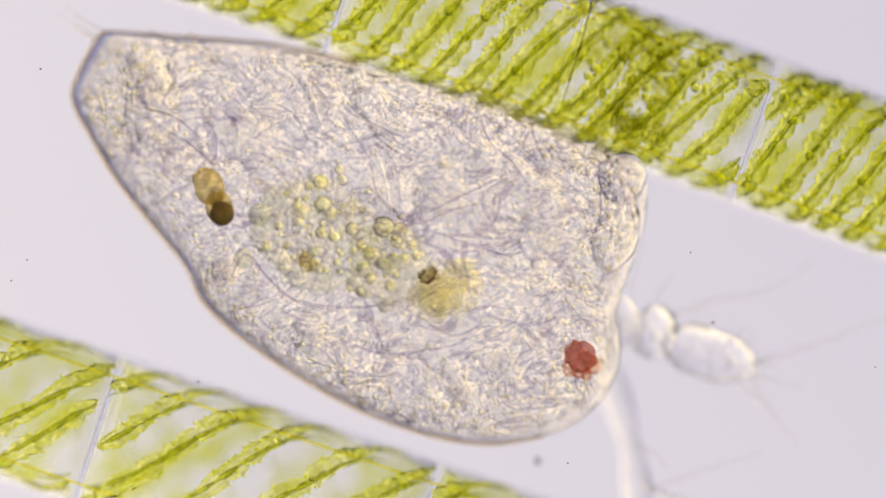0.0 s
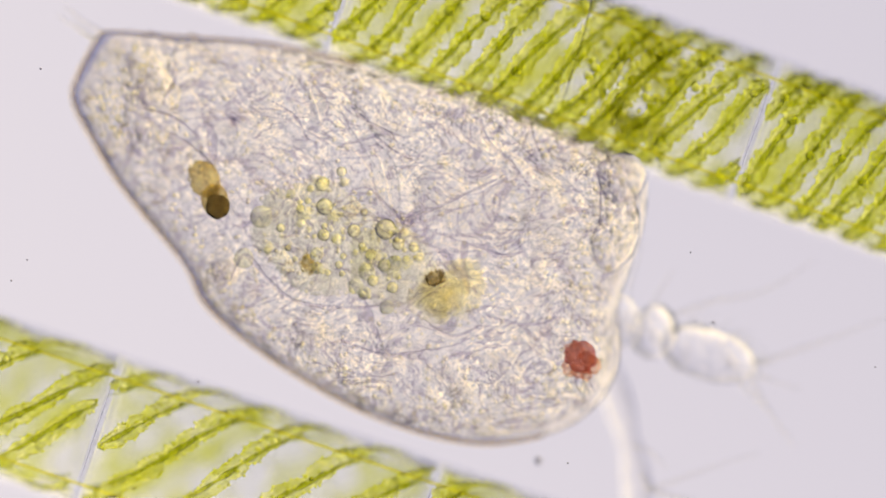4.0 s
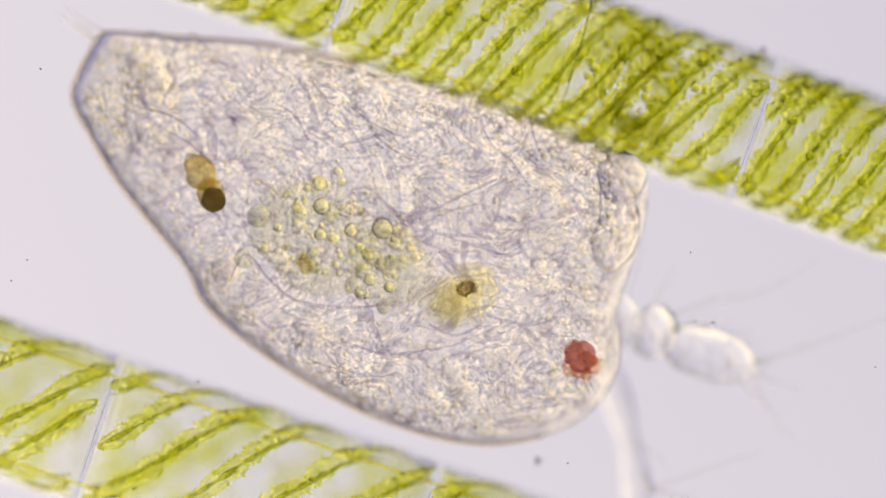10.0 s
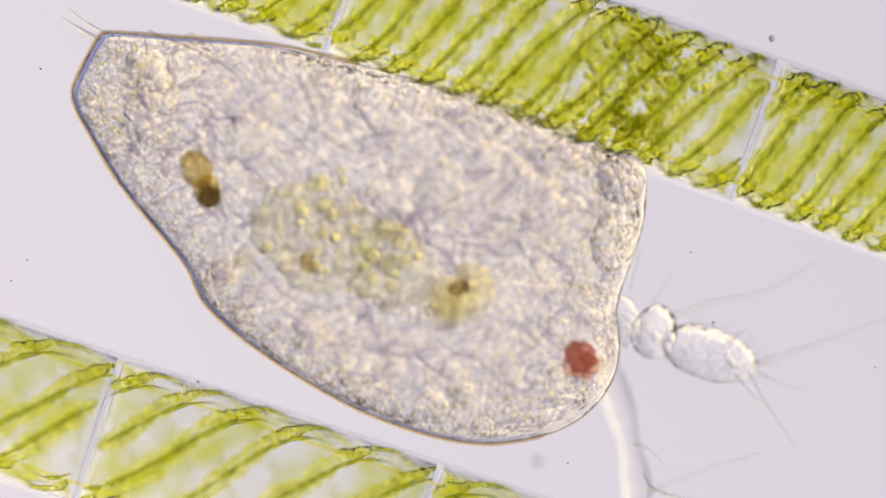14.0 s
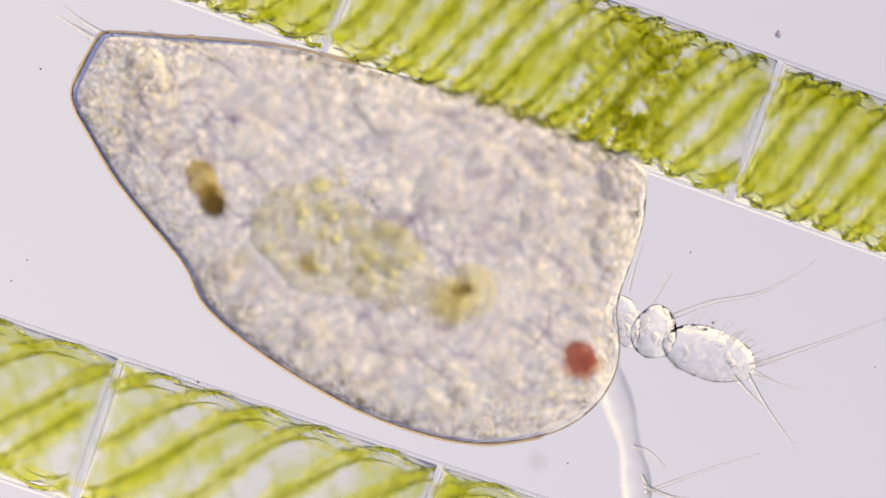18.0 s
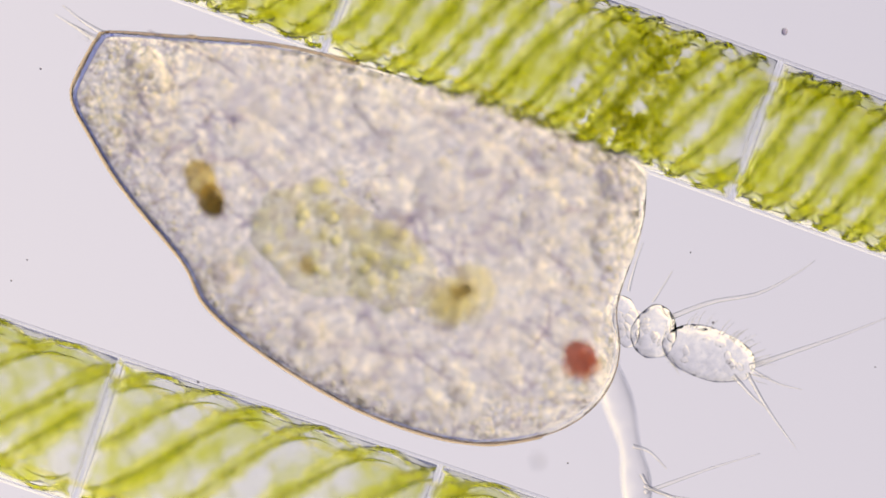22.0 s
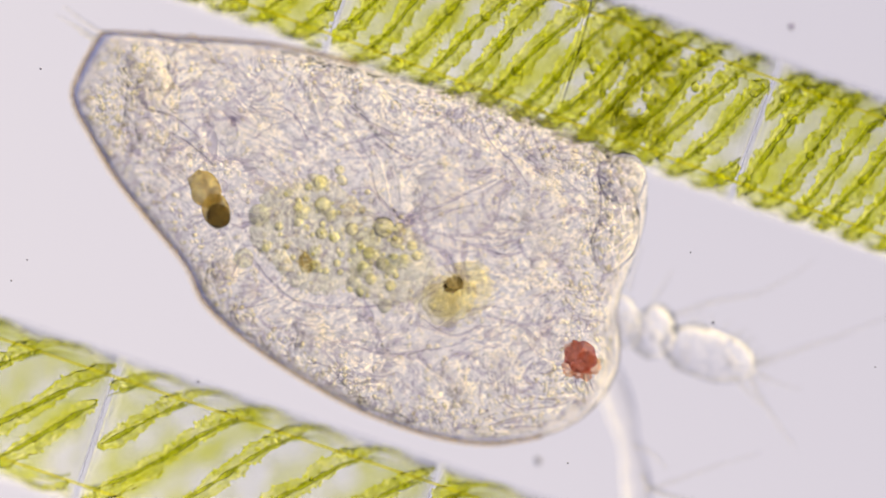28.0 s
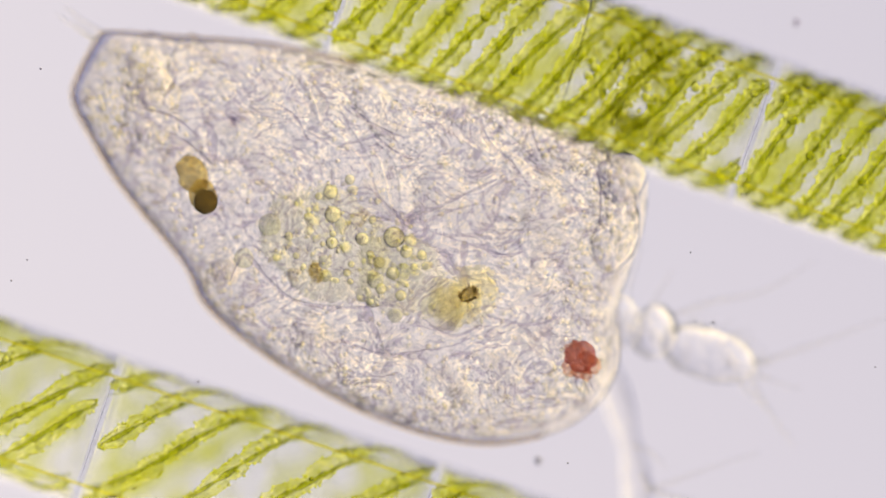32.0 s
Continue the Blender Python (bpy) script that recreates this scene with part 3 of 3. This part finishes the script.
    # broad clear straps of muscle
    for x0, y0, x1, y1, w, z in ((700, 392, 1000, 292, 12, 0.375), (770, 440, 1010, 418, 16, 0.37), (650, 330, 800, 235, 9, 0.375), (860, 470, 1060, 515, 11, 0.36), (690, 250, 860, 330, 10, 0.37),
                                 (560, 610, 800, 560, 13, 0.36), (470, 560, 690, 620, 11, 0.35), (300, 290, 440, 350, 7, 0.36), (820, 200, 960, 300, 12, 0.365), (900, 620, 1000, 480, 9, 0.35),
                                 (720, 560, 1000, 600, 10, 0.25), (640, 690, 800, 590, 12, 0.24), (420, 200, 620, 330, 11, 0.26), (840, 420, 980, 330, 14, 0.25),
                                 (700, 398, 870, 320, 9, 0.382), (705, 412, 850, 350, 8, 0.38), (780, 424, 960, 412, 14, 0.378), (850, 410, 905, 345, 7, 0.382), (790, 360, 900, 300, 8, 0.37),
                                 (860, 250, 985, 330, 10, 0.372), (940, 300, 1050, 370, 9, 0.36), (560, 130, 575, 225, 9, 0.375), (500, 120, 560, 215, 7, 0.36), (600, 200, 660, 300, 10, 0.376),
                                 (660, 255, 700, 370, 12, 0.38), (470, 210, 600, 190, 9, 0.37), (600, 235, 700, 215, 8, 0.372), (520, 600, 720, 590, 10, 0.365), (600, 650, 760, 610, 12, 0.36),
                                 (480, 575, 640, 640, 9, 0.35), (700, 640, 800, 580, 11, 0.365), (880, 500, 1020, 440, 12, 0.37), (900, 540, 1010, 500, 10, 0.37), (900, 580, 985, 640, 9, 0.36),
                                 (290, 230, 390, 300, 6, 0.35), (260, 320, 330, 390, 7, 0.33), (430, 240, 520, 280, 8, 0.36), (720, 190, 850, 260, 10, 0.37), (300, 120, 360, 190, 5, 0.33)):
        p0, p1 = G(x0, y0, z), G(x1, y1, z)
        side = Vector((-(p1 - p0).y, (p1 - p0).x, 0)) * rnd.uniform(-0.12, 0.12)
        bm = bmesh.new()
        line = curve([p0, p0.lerp(p1, 0.3) + side, p0.lerp(p1, 0.65) + side * rnd.uniform(-0.5, 1), p1], 26)
        tube(bm, line, [w * UNIT * (0.55 + 0.45 * math.sin(math.pi * k / 25)) * (1 + 0.25 * noise.noise(p * 16)) for k, p in enumerate(line)], 10, 0.35)
        part("muscle_strap", bm, M["strap"], animal, "clear flat strap of muscle")
    # bluish seams between the tissues
    for i in range(64):
        a = rnd.randrange(len(rim))
        r = math.sqrt(rnd.random()) * 0.84
        p = c + (rim[a] - c) * r
        p.z = BODY_Z + rnd.uniform(0.0, 0.75) * (dome(r, thick) - 0.03)
        turn, long = rnd.gauss(-0.4, 0.9), rnd.uniform(0.03, 0.085)
        pts = [p + Vector((math.cos(turn), math.sin(turn), 0)) * long * u + Vector((rnd.gauss(0, 0.012), rnd.gauss(0, 0.012), 0)) for u in (-1, -0.4, 0.3, 1)]
        if inside(pts[0]) > 0.92 or inside(pts[-1]) > 0.92:
            continue
        bm = bmesh.new()
        line, w = curve(pts, 20), rnd.uniform(0.007, 0.019)
        tube(bm, line, [w * (0.35 + 1.3 * abs(noise.noise(q * 19))) * math.sin(math.pi * (0.06 + 0.88 * k / 19)) + 0.0006 for k, q in enumerate(line)], 8, 0.5)
        part("tissue_seam", bm, M["seam"], animal, "bluish-grey seam between tissues")

    # dark membranes under the gut and across the back
    for pts, w in (([(405, 500), (432, 452), (470, 490), (520, 532), (610, 545), (700, 540)], 0.008), ([(300, 235), (335, 255), (380, 295)], 0.004),
                   ([(655, 235), (690, 262), (730, 285)], 0.006), ([(760, 408), (850, 440), (905, 455)], 0.004),
                   ([(555, 150), (580, 185), (572, 215)], 0.005), ([(1055, 300), (1062, 345), (1060, 400)], 0.005),
                   ([(655, 290), (668, 345), (705, 380), (760, 372), (820, 345), (880, 318)], 0.008), ([(765, 414), (840, 415), (876, 388), (885, 350)], 0.007),
                   ([(850, 205), (862, 250), (905, 290), (935, 330)], 0.007), ([(700, 385), (745, 395), (800, 372), (850, 362)], 0.005), ([(620, 190), (665, 225), (715, 245)], 0.008),
                   ([(480, 180), (520, 205), (545, 250)], 0.006), ([(860, 560), (930, 575), (1000, 560)], 0.006), ([(600, 600), (680, 628), (760, 618)], 0.006),
                   ([(240, 190), (300, 205), (350, 240)], 0.005), ([(935, 205), (945, 245), (965, 290)], 0.004), ([(740, 560), (800, 595), (850, 575)], 0.004)):
        bm = bmesh.new()
        line = curve([G(x, y, 0.365) for x, y in pts], 26)
        tube(bm, line, [w * (0.5 + 0.8 * abs(noise.noise(p * 14))) * math.sin(math.pi * (0.08 + 0.84 * k / 25)) + 0.0008 for k, p in enumerate(line)], 6, 0.6)
        part("membrane", bm, M["membrane"], animal, "dark bluish fold of membrane")
    # the fold where the two valves of the shell meet
    bm = bmesh.new()
    tube(bm, curve([G(x, y, 0.245) for x, y in ((262, 54), (300, 72), (345, 92), (400, 120), (432, 152))], 24), (0.0035, 0.005), 6)
    part("shell_fold", bm, M["membrane"], animal, "thin dark line where the valves overlap")

    # red eye
    e = G(1027, 632, 0.345)
    bm = bmesh.new()
    blob(bm, e, (0.043, 0.045, 0.030), 0.3, 5, 0.26, 2.4, 2)
    eye = part("eye", bm, M["eye"], animal, "rounded brick-red eye", origin=e)
    for dx, dy, g in ((-19, 20, 0.021), (20, 14, 0.023), (10, 32, 0.015), (-10, -10, 0.026), (10, 4, 0.022), (-4, 24, 0.020)):
        bm = bmesh.new()
        blob(bm, e + Vector((dx * UNIT, -dy * UNIT, 0)), (g, g * 1.1, g * 0.7), 0.4, 4, 0.45, 2.4, dx)
        part("eye_cup", bm, M["eye_cup"], eye, "orange-red pigment cup")
    for dx in (-12, 4, 14):
        bm = bmesh.new()
        tube(bm, curve([e + Vector((dx * UNIT, -0.05, -0.01)), e + Vector(((dx + 3) * UNIT, -0.075, 0)), e + Vector(((dx + 12) * UNIT, -0.10, 0))], 10), (0.004, 0.002), 6)
        part("eye_nerve", bm, M["membrane"], eye)

    # mouth lobes at the front, near the top
    for cx, cy, sx, sy, tilt, z in ((1101, 316, 42, 46, 0.0, 0.33), (1091, 412, 38, 76, -0.26, 0.32)):
        bm = bmesh.new()
        blob(bm, G(cx, cy, z), (sx * UNIT, sy * UNIT, 0.08), tilt, 4, 0.16, 1.4, cx)
        lobe = part("mouth_lobe", bm, M["lobe"], animal, "clear rounded lobe of the mouthparts")
        for i in range(5):
            x = cx + rnd.uniform(-0.6, 0.6) * sx
            bm = bmesh.new()
            tube(bm, curve([G(x, cy - 0.7 * sy, z), G(x + rnd.gauss(0, 4), cy, z + 0.01), G(x + rnd.gauss(2, 5), cy + 0.7 * sy, z)], 10), (0.0022, 0.0012), 5)
            part("fold_line", bm, M["fibre"], lobe)
    return animal


def build_antenna(animal):
    """The feeler at the front: three joints, with long bristles."""
    z = 0.19
    joints = []
    for cx, cy, sx, sy, tilt in ((1108, 570, 25, 46, 0.15), (1158, 589, 40, 48, -0.2), (1255, 628, 89, 47, -0.30)):
        bm = bmesh.new()
        blob(bm, G(cx, cy, z), (sx * UNIT, sy * UNIT, min(sx, sy) * UNIT * 0.8), tilt, 4, 0.10, 1.5, cx * 0.1)
        joints.append(part("antenna_joint", bm, M["limb"], animal, "clear glassy joint of the feeler"))
    rnd = random.Random(12)
    for j in joints:
        centre = base_of(animal) + sum((v.co for v in j.data.vertices), Vector()) / len(j.data.vertices)
        spots = []
        wide, high = max(v.co.x for v in j.data.vertices) - min(v.co.x for v in j.data.vertices), max(v.co.y for v in j.data.vertices) - min(v.co.y for v in j.data.vertices)
        for i in range(8):
            g, a, q = rnd.uniform(0.007, 0.015), rnd.uniform(0, 6.28), math.sqrt(rnd.random()) * 0.36
            x, y = q * wide * math.cos(a), q * high * math.sin(a)
            spots.append((centre + Vector((x, y * 0.8 - 0.24 * x * (wide > 0.2), rnd.gauss(0, 0.012))), (g * 1.6, g, g), rnd.uniform(0, 3)))
        tagged(scatter("flesh_grains", spots, M["flesh"], j, "clear lumps of flesh inside the joint", None, 2, 0.5), kind="stuff")
    long_ones = (([(1186, 562), (1260, 535), (1340, 520), (1400, 490), (1442, 462)], 3.6), ([(1326, 650), (1420, 618), (1500, 590), (1585, 556)], 3.8),
                 ([(1298, 664), (1330, 700), (1358, 724)], 3.0), ([(1322, 660), (1350, 710), (1380, 755), (1408, 792)], 2.8),
                 ([(1328, 652), (1375, 678), (1420, 690)], 1.8), ([(1112, 515), (1124, 470), (1138, 430)], 2.2), ([(1155, 535), (1175, 505), (1190, 480)], 1.8))
    for pts, w in long_ones:
        bm = bmesh.new()
        tube(bm, curve([G(x, y, z) for x, y in pts], 30), (w * 1.35 * UNIT, 0.9 * UNIT), 8)
        part("bristle", bm, M["seta"], joints[2] if pts[0][0] > 1300 else joints[1], "long clear tapering bristle")
    for i in range(44):
        a = rnd.uniform(-0.9, 4.0)
        x, y = 1256 + 84 * math.cos(a), 628 - 46 * math.sin(a)
        p = G(x, y + 25 * math.cos(a), z + rnd.uniform(-0.02, 0.02))
        d = Vector((math.cos(a) * 0.5 + 0.5, math.sin(a), 0)).normalized() * rnd.uniform(0.02, 0.05)
        bm = bmesh.new()
        tube(bm, curve([p - d * 0.2, p + d * 0.5, p + d * 0.95 + Vector((0.008, 0, 0))], 8), (0.0022, 0.0008), 5)
        part("hair", bm, M["seta"], joints[2])

    # the walking limb that hangs below
    bm = bmesh.new()
    line = curve([G(1052, 585, 0.075), G(1082, 675, 0.10), G(1108, 765, 0.11), G(1124, 840, 0.13), G(1130, 920, 0.15)], 40)
    tube(bm, line, [UNIT * (22 - 4 * math.sin(k * 0.35)) * min(1, 0.15 + k / 8) for k in range(40)], 16, 0.8)
    limb = part("leg", bm, M["leg"], animal, "clear jointed leg reaching down out of the shell")
    for pts in ([(1140, 872), (1200, 850), (1270, 825), (1345, 803)], [(1135, 840), (1160, 870), (1230, 885)], [(1140, 860), (1200, 884), (1260, 905)],
                [(1120, 790), (1150, 800), (1180, 830)]):
        bm = bmesh.new()
        tube(bm, curve([G(x, y, 0.21) for x, y in pts], 20), (4.0 * UNIT, 0.9 * UNIT), 8)
        part("bristle", bm, M["seta"], limb, "long clear tapering bristle")
    # tail bristles
    for pts in ([(172, 74), (140, 52), (98, 26)], [(188, 62), (150, 40), (112, 10)], [(176, 70), (150, 56), (122, 40)]):
        bm = bmesh.new()
        tube(bm, curve([G(x, y, 0.235) for x, y in pts], 16), (4.6 * UNIT, 1.0 * UNIT), 8)
        part("bristle", bm, M["seta"], animal, "fine tail bristle")
    bm = bmesh.new()
    tube(bm, curve([G(x, y, 0.40) for x, y in ((166, 70), (155, 66), (140, 60))], 8), (2.2 * UNIT, 0.6 * UNIT), 6)
    part("bristle", bm, M["seta"], animal, "short tail bristle")


GUT_AT, SAC_AT, PELLET_AT = (620, 425), (815, 515), (372, 330)


def heap(name, at, size, turn, n, material, parent, label, origin=None, grain=0.28):
    """A lump pressed together from many small grains round a solid core."""
    rnd = random.Random(n)
    spots = [(at, (size[0] * 0.8, size[1] * 0.8, size[2] * 0.8), turn)]
    cs, sn = math.cos(turn), math.sin(turn)
    for _ in range(n):
        v = Vector((rnd.gauss(0, 1), rnd.gauss(0, 1), rnd.gauss(0, 1))).normalized() * rnd.uniform(0.6, 1.05)
        v = Vector((v.x * size[0], v.y * size[1], v.z * size[2]))
        g = rnd.uniform(0.4, 1.0) * grain * min(size)
        spots.append((at + Vector((v.x * cs - v.y * sn, v.x * sn + v.y * cs, v.z)), (g * rnd.uniform(1, 1.6), g, g), rnd.uniform(0, 3)))
    return scatter(name, spots, material, parent, label, origin, 3, 0.06, n)


def build_gut(animal):
    """The parts that throb: gut with its oil drops, stomach, food pellets."""
    rnd = random.Random(21)
    at = G(*GUT_AT, 0.33)
    bm = bmesh.new()
    blob(bm, G(560, 410, 0.27), (0.185, 0.150, 0.075), -0.55, 4, 0.22, 1.7, 1)
    gut = part("gut", bm, M["gut"], animal, "greenish-yellow gut filled with oil drops", origin=at)
    bm = bmesh.new()
    blob(bm, G(690, 470, 0.27), (0.125, 0.110, 0.070), -0.5, 4, 0.2, 1.7, 5)
    part("gut_chamber", bm, M["gut"], gut, "rounded rear chamber of the gut")
    bright = ball_mesh("oil_drop", M["oil"], 4)
    grey = ball_mesh("oil_drop", M["oil_grey"], 4)
    # place, size and paleness of the drops that stand out
    for x, y, r, kind in ((678, 402, 19, 0), (570, 362, 15, 0), (566, 322, 13, 0), (700, 428, 11, 0), (652, 447, 11, 0), (676, 466, 12, 0), (655, 493, 10, 0), (690, 505, 10, 0),
                          (527, 366, 8, 0), (492, 400, 8, 0), (568, 412, 11, 0), (600, 300, 9, 0), (727, 434, 9, 0), (622, 405, 12, 0), (540, 352, 6, 0), (625, 503, 14, 1),
                          (645, 478, 15, 1), (694, 462, 14, 1), (556, 446, 12, 1), (557, 470, 11, 1), (640, 515, 12, 1), (458, 380, 20, 1), (680, 540, 13, 1), (510, 340, 8, 1),
                          (595, 465, 7, 0), (636, 432, 7, 0), (603, 450, 6, 0), (470, 438, 7, 0), (505, 435, 6, 0), (640, 372, 7, 0), (545, 330, 7, 0), (714, 455, 7, 0)):
        shared("oil_drop", grey if kind else bright, gut, G(x, y, 0.394 + rnd.uniform(-0.010, 0.012) if not kind else 0.402), r * UNIT)
    for i in range(46):
        a, q = rnd.uniform(0, 6.28), math.sqrt(rnd.random())
        x, y = 605 + 150 * q * math.cos(a), 415 + 105 * q * math.sin(a) + 0.25 * 150 * q * math.cos(a)
        shared("oil_drop", bright, gut, G(x, y, rnd.uniform(0.30, 0.385)), rnd.uniform(2.2, 6.0) * UNIT)
    for x, y, r, z in ((558, 328, 10, 0.23), (532, 374, 12, 0.24), (584, 380, 13, 0.23), (469, 435, 8, 0.24), (657, 452, 14, 0.22), (690, 478, 12, 0.225), (712, 462, 10, 0.22),
                       (706, 408, 12, 0.30), (527, 392, 8, 0.30), (590, 420, 11, 0.29), (605, 318, 9, 0.30), (640, 470, 10, 0.30), (736, 452, 9, 0.30)):
        shared("oil_drop", bright, gut, G(x, y, z), r * UNIT)
    heap("food_clump", G(540, 465, 0.33), (0.026, 0.034, 0.02), 0.3, 50, M["ochre_grain"], gut, "small brownish clump of food")
    heap("food_clump", G(615, 370, 0.36), (0.030, 0.024, 0.014), 0.3, 60, M["flesh"], gut, "pale grainy clump of food", None, 0.5)
    heap("food_clump", G(505, 470, 0.36), (0.022, 0.02, 0.014), 0.3, 30, M["flesh"], gut, "pale grainy clump of food", None, 0.5)

    at = G(*SAC_AT, 0.35)
    bm = bmesh.new()
    blob(bm, G(815, 518, 0.325), (0.098, 0.085, 0.055), 0.1, 4, 0.2, 1.5, 3)
    sac = part("stomach", bm, M["sac"], animal, "pale yellow stomach", origin=at)
    for i in range(12):
        g = rnd.uniform(0.025, 0.06)
        bm = bmesh.new()
        blob(bm, G(812 + rnd.gauss(0, 26), 522 + rnd.gauss(0, 20), 0.315 + rnd.uniform(-0.03, 0.03)), (g * 1.2, g, g * 0.5), rnd.uniform(0, 3), 3, 0.4, 1.7, i)
        part("stomach_fold", bm, M["sac"], sac, "yellow fold of the stomach lining")
    clump = heap("food_clump", G(818, 510, 0.382), (0.033, 0.025, 0.016), 0.35, 70, M["dark"], sac, "dark brown clump of food", at)

    at = G(*PELLET_AT, 0.372)
    bm = bmesh.new()
    blob(bm, G(362, 315, 0.335), (0.042, 0.056, 0.034), 0.5, 4, 0.16, 1.8, 6)
    pellet = part("food_pellet", bm, M["ochre"], animal, "ochre-brown two-lobed food pellet", origin=at)
    bm = bmesh.new()
    blob(bm, G(380, 350, 0.345), (0.040, 0.044, 0.030), 0.4, 4, 0.14, 1.8, 2)
    part("ochre_lobe", bm, M["ochre"], pellet, "ochre-brown middle of the pellet")
    bm = bmesh.new()
    blob(bm, G(385, 362, 0.396), (0.034, 0.036, 0.030), 0.2, 4, 0.10, 1.6, 8)
    part("dark_lobe", bm, M["black"], pellet, "nearly black round end of the pellet")
    at = G(432, 457, 0.385)
    bm = bmesh.new()
    blob(bm, at, (0.028, 0.029, 0.026), 0, 3, 0.03)
    part("grey_globule", bm, M["oil_grey"], animal, "round grey-green globule", origin=at)
    return gut, sac, clump, pellet


# ---------------------------------------------------------------- loose bits
def build_bits():
    bm = bmesh.new()
    o = G(1380, 60, 0.24)
    blob(bm, o, (0.009, 0.010, 0.009), 0, 3, 0.15, 1.5, 2)
    speck = part("drifting_particle", bm, M["mote"], None, origin=o)
    tagged(speck, "tiny grey particle drifting in the water", "particle")
    bm = bmesh.new()
    o = G(953, 815, 0.52)
    blob(bm, o, (0.010, 0.011, 0.010), 0, 3, 0.3, 1.5, 2)
    tagged(part("suspended_mote", bm, M["dust"], None, origin=o), "small dark mote suspended high in the water", "particle")
    me = ball_mesh("lens_dust", M["dust"], 2, 0.2)
    made = []
    for x, y, r in ((72, 122, 2.2), (48, 460, 1.9), (20, 497, 2.2), (1262, 571, 2.8), (351, 676, 2.6), (1222, 447, 1.6), (1005, 820, 1.8), (1549, 650, 1.6), (722, 583, 1.6)):
        d = new("lens_dust", me)
        d.location = G(x, y, 0.335)
        d.scale = (r * UNIT,) * 3
        tagged(d, "tiny dark dust speck held on the objective", "dust", "dust on the objective")
        made.append((d, x, y))
    return speck, made


build_setting()
build_algae()
shrimp = build_animal()
build_antenna(shrimp)
gut, sac, clump, pellet = build_gut(shrimp)
particle, dusts = build_bits()


def sway(thing, rows, share=1.0):
    """Keys a part that throbs: seconds and its shift in grid divisions from where it was built."""
    home = thing.location.copy()
    walk(thing, [(t, Matrix.Translation(home + Vector((dx * UNIT * share, -dy * UNIT * share, 0)))) for t, dx, dy in rows])


def motions():
    sway(gut, [(0, 1, 0), (0.5, 2, 2), (1, 6, 8), (1.5, 9, 10), (2, 9, 8), (2.5, 3, 3), (3, -2, 2), (3.5, -1, 2), (4.5, 14, 8), (5.5, 30, 15), (6, 24, 18), (6.5, 18, 21),
               (7, 11, 15), (7.5, 5, 3), (8, 0, 0), (8.5, -4, -3), (9, -1, 3), (9.5, -2, 2), (10, -1, 3), (10.5, 16, 9), (11, 15, 14), (11.5, 8, 8), (12, 3, 4),
               (13, 3, 0), (14, 3, 2), (14.5, 6, 8), (15.5, 6, 7), (16.5, 5, 6), (18, 3, 5), (20, 3, 6), (20.5, 6, 10), (21, 4, 8), (25.5, 3, 6), (27.5, 0, 2),
               (28, 1, 1), (29, 0, 2), (29.5, -4, 1), (30, 2, 4), (30.5, 3, 7), (31, 9, 11), (31.5, 11, 14), (32, 19, 18)])
    food = [(0, -61, -22), (0.5, -56, -22), (1, -31, -20), (1.5, -28, -16), (2, -38, -14), (2.5, -58, -19), (3, -66, -23), (3.5, -64, -22), (4.5, -20, -12), (5.5, 30, -5),
            (6, 26, 0), (6.5, 12, -2), (7, -2, -3), (7.5, 0, -5), (8, -11, -6), (8.5, -13, -3), (9, 4, 1), (10, 6, 1), (10.5, 26, 4), (11, 4, 15), (11.5, 1, 6), (12, -3, 1),
            (12.5, -14, -3), (13, -14, -6), (13.5, -9, -3), (14, -6, 0), (14.5, 10, 6), (16.5, 10, 6), (17, 12, 8), (18, 0, 3), (19, -2, 4), (20, -2, -2), (20.5, 9, 8),
            (21, 1, 6), (23, -2, 6), (25.5, -2, 6), (27.5, -14, -5), (28, -16, -6), (29, -9, -2), (29.5, -14, -3), (30, -5, 1), (31, -8, 9), (31.5, -13, 8), (32, 10, 12)]
    sway(sac, food, 0.4)
    sway(clump, food, 0.6)
    sway(pellet, [(0, 8, 16), (0.5, 2, 12), (1, -6, -7), (1.5, -15, -17), (2, -10, -8), (2.5, 3, 4), (3, 0, 2), (3.5, 2, 7), (4.5, -2, -2), (5.5, -7, -11), (6, -21, -28),
                  (6.5, -15, -13), (7, -9, -8), (7.5, -4, -1), (8, 3, 2), (8.5, 3, -1), (9, -7, -8), (9.5, -3, -4), (10, -7, -8), (10.5, -13, -11), (11, -16, -13),
                  (11.5, -16, -16), (12, -10, -13), (12.5, -6, -5), (13, -7, -5), (13.5, -9, -14), (14, -13, -14), (14.5, -13, -11), (16.5, -13, -13), (17, -13, -7),
                  (17.5, -9, -2), (18, -4, 2), (18.5, -7, -5), (19, -6, -4), (19.5, -3, 6), (20, -4, 6), (20.5, -13, -7), (21, -6, 1), (21.5, -6, 9), (22, -6, 2),
                  (22.5, -3, 6), (23, -1, 12), (24, -4, 4), (24.5, -1, 15), (25.5, -1, 12), (27.5, -1, 13), (28, 2, 21), (28.5, 2, 13), (29, 3, 21), (29.5, 5, 24),
                  (30, -3, 15), (30.5, -4, 7), (31, -9, 4), (31.5, -9, 2), (32, -21, -5)])
    walk(particle, [(t, Matrix.Translation(G(x, y, 0.24))) for t, x, y in
                    ((0, 1322, 150), (6, 1341, 118), (9, 1348, 96), (13, 1363, 72), (19, 1380, 60), (23, 1391, 55), (28, 1401, 47), (32, 1410, 40))])
    # the dust rides up and down with the objective
    for d, x, y in dusts:
        walk(d, [(t, Matrix.Translation(G(x, y, z))) for t, z in FOCUS])


motions()
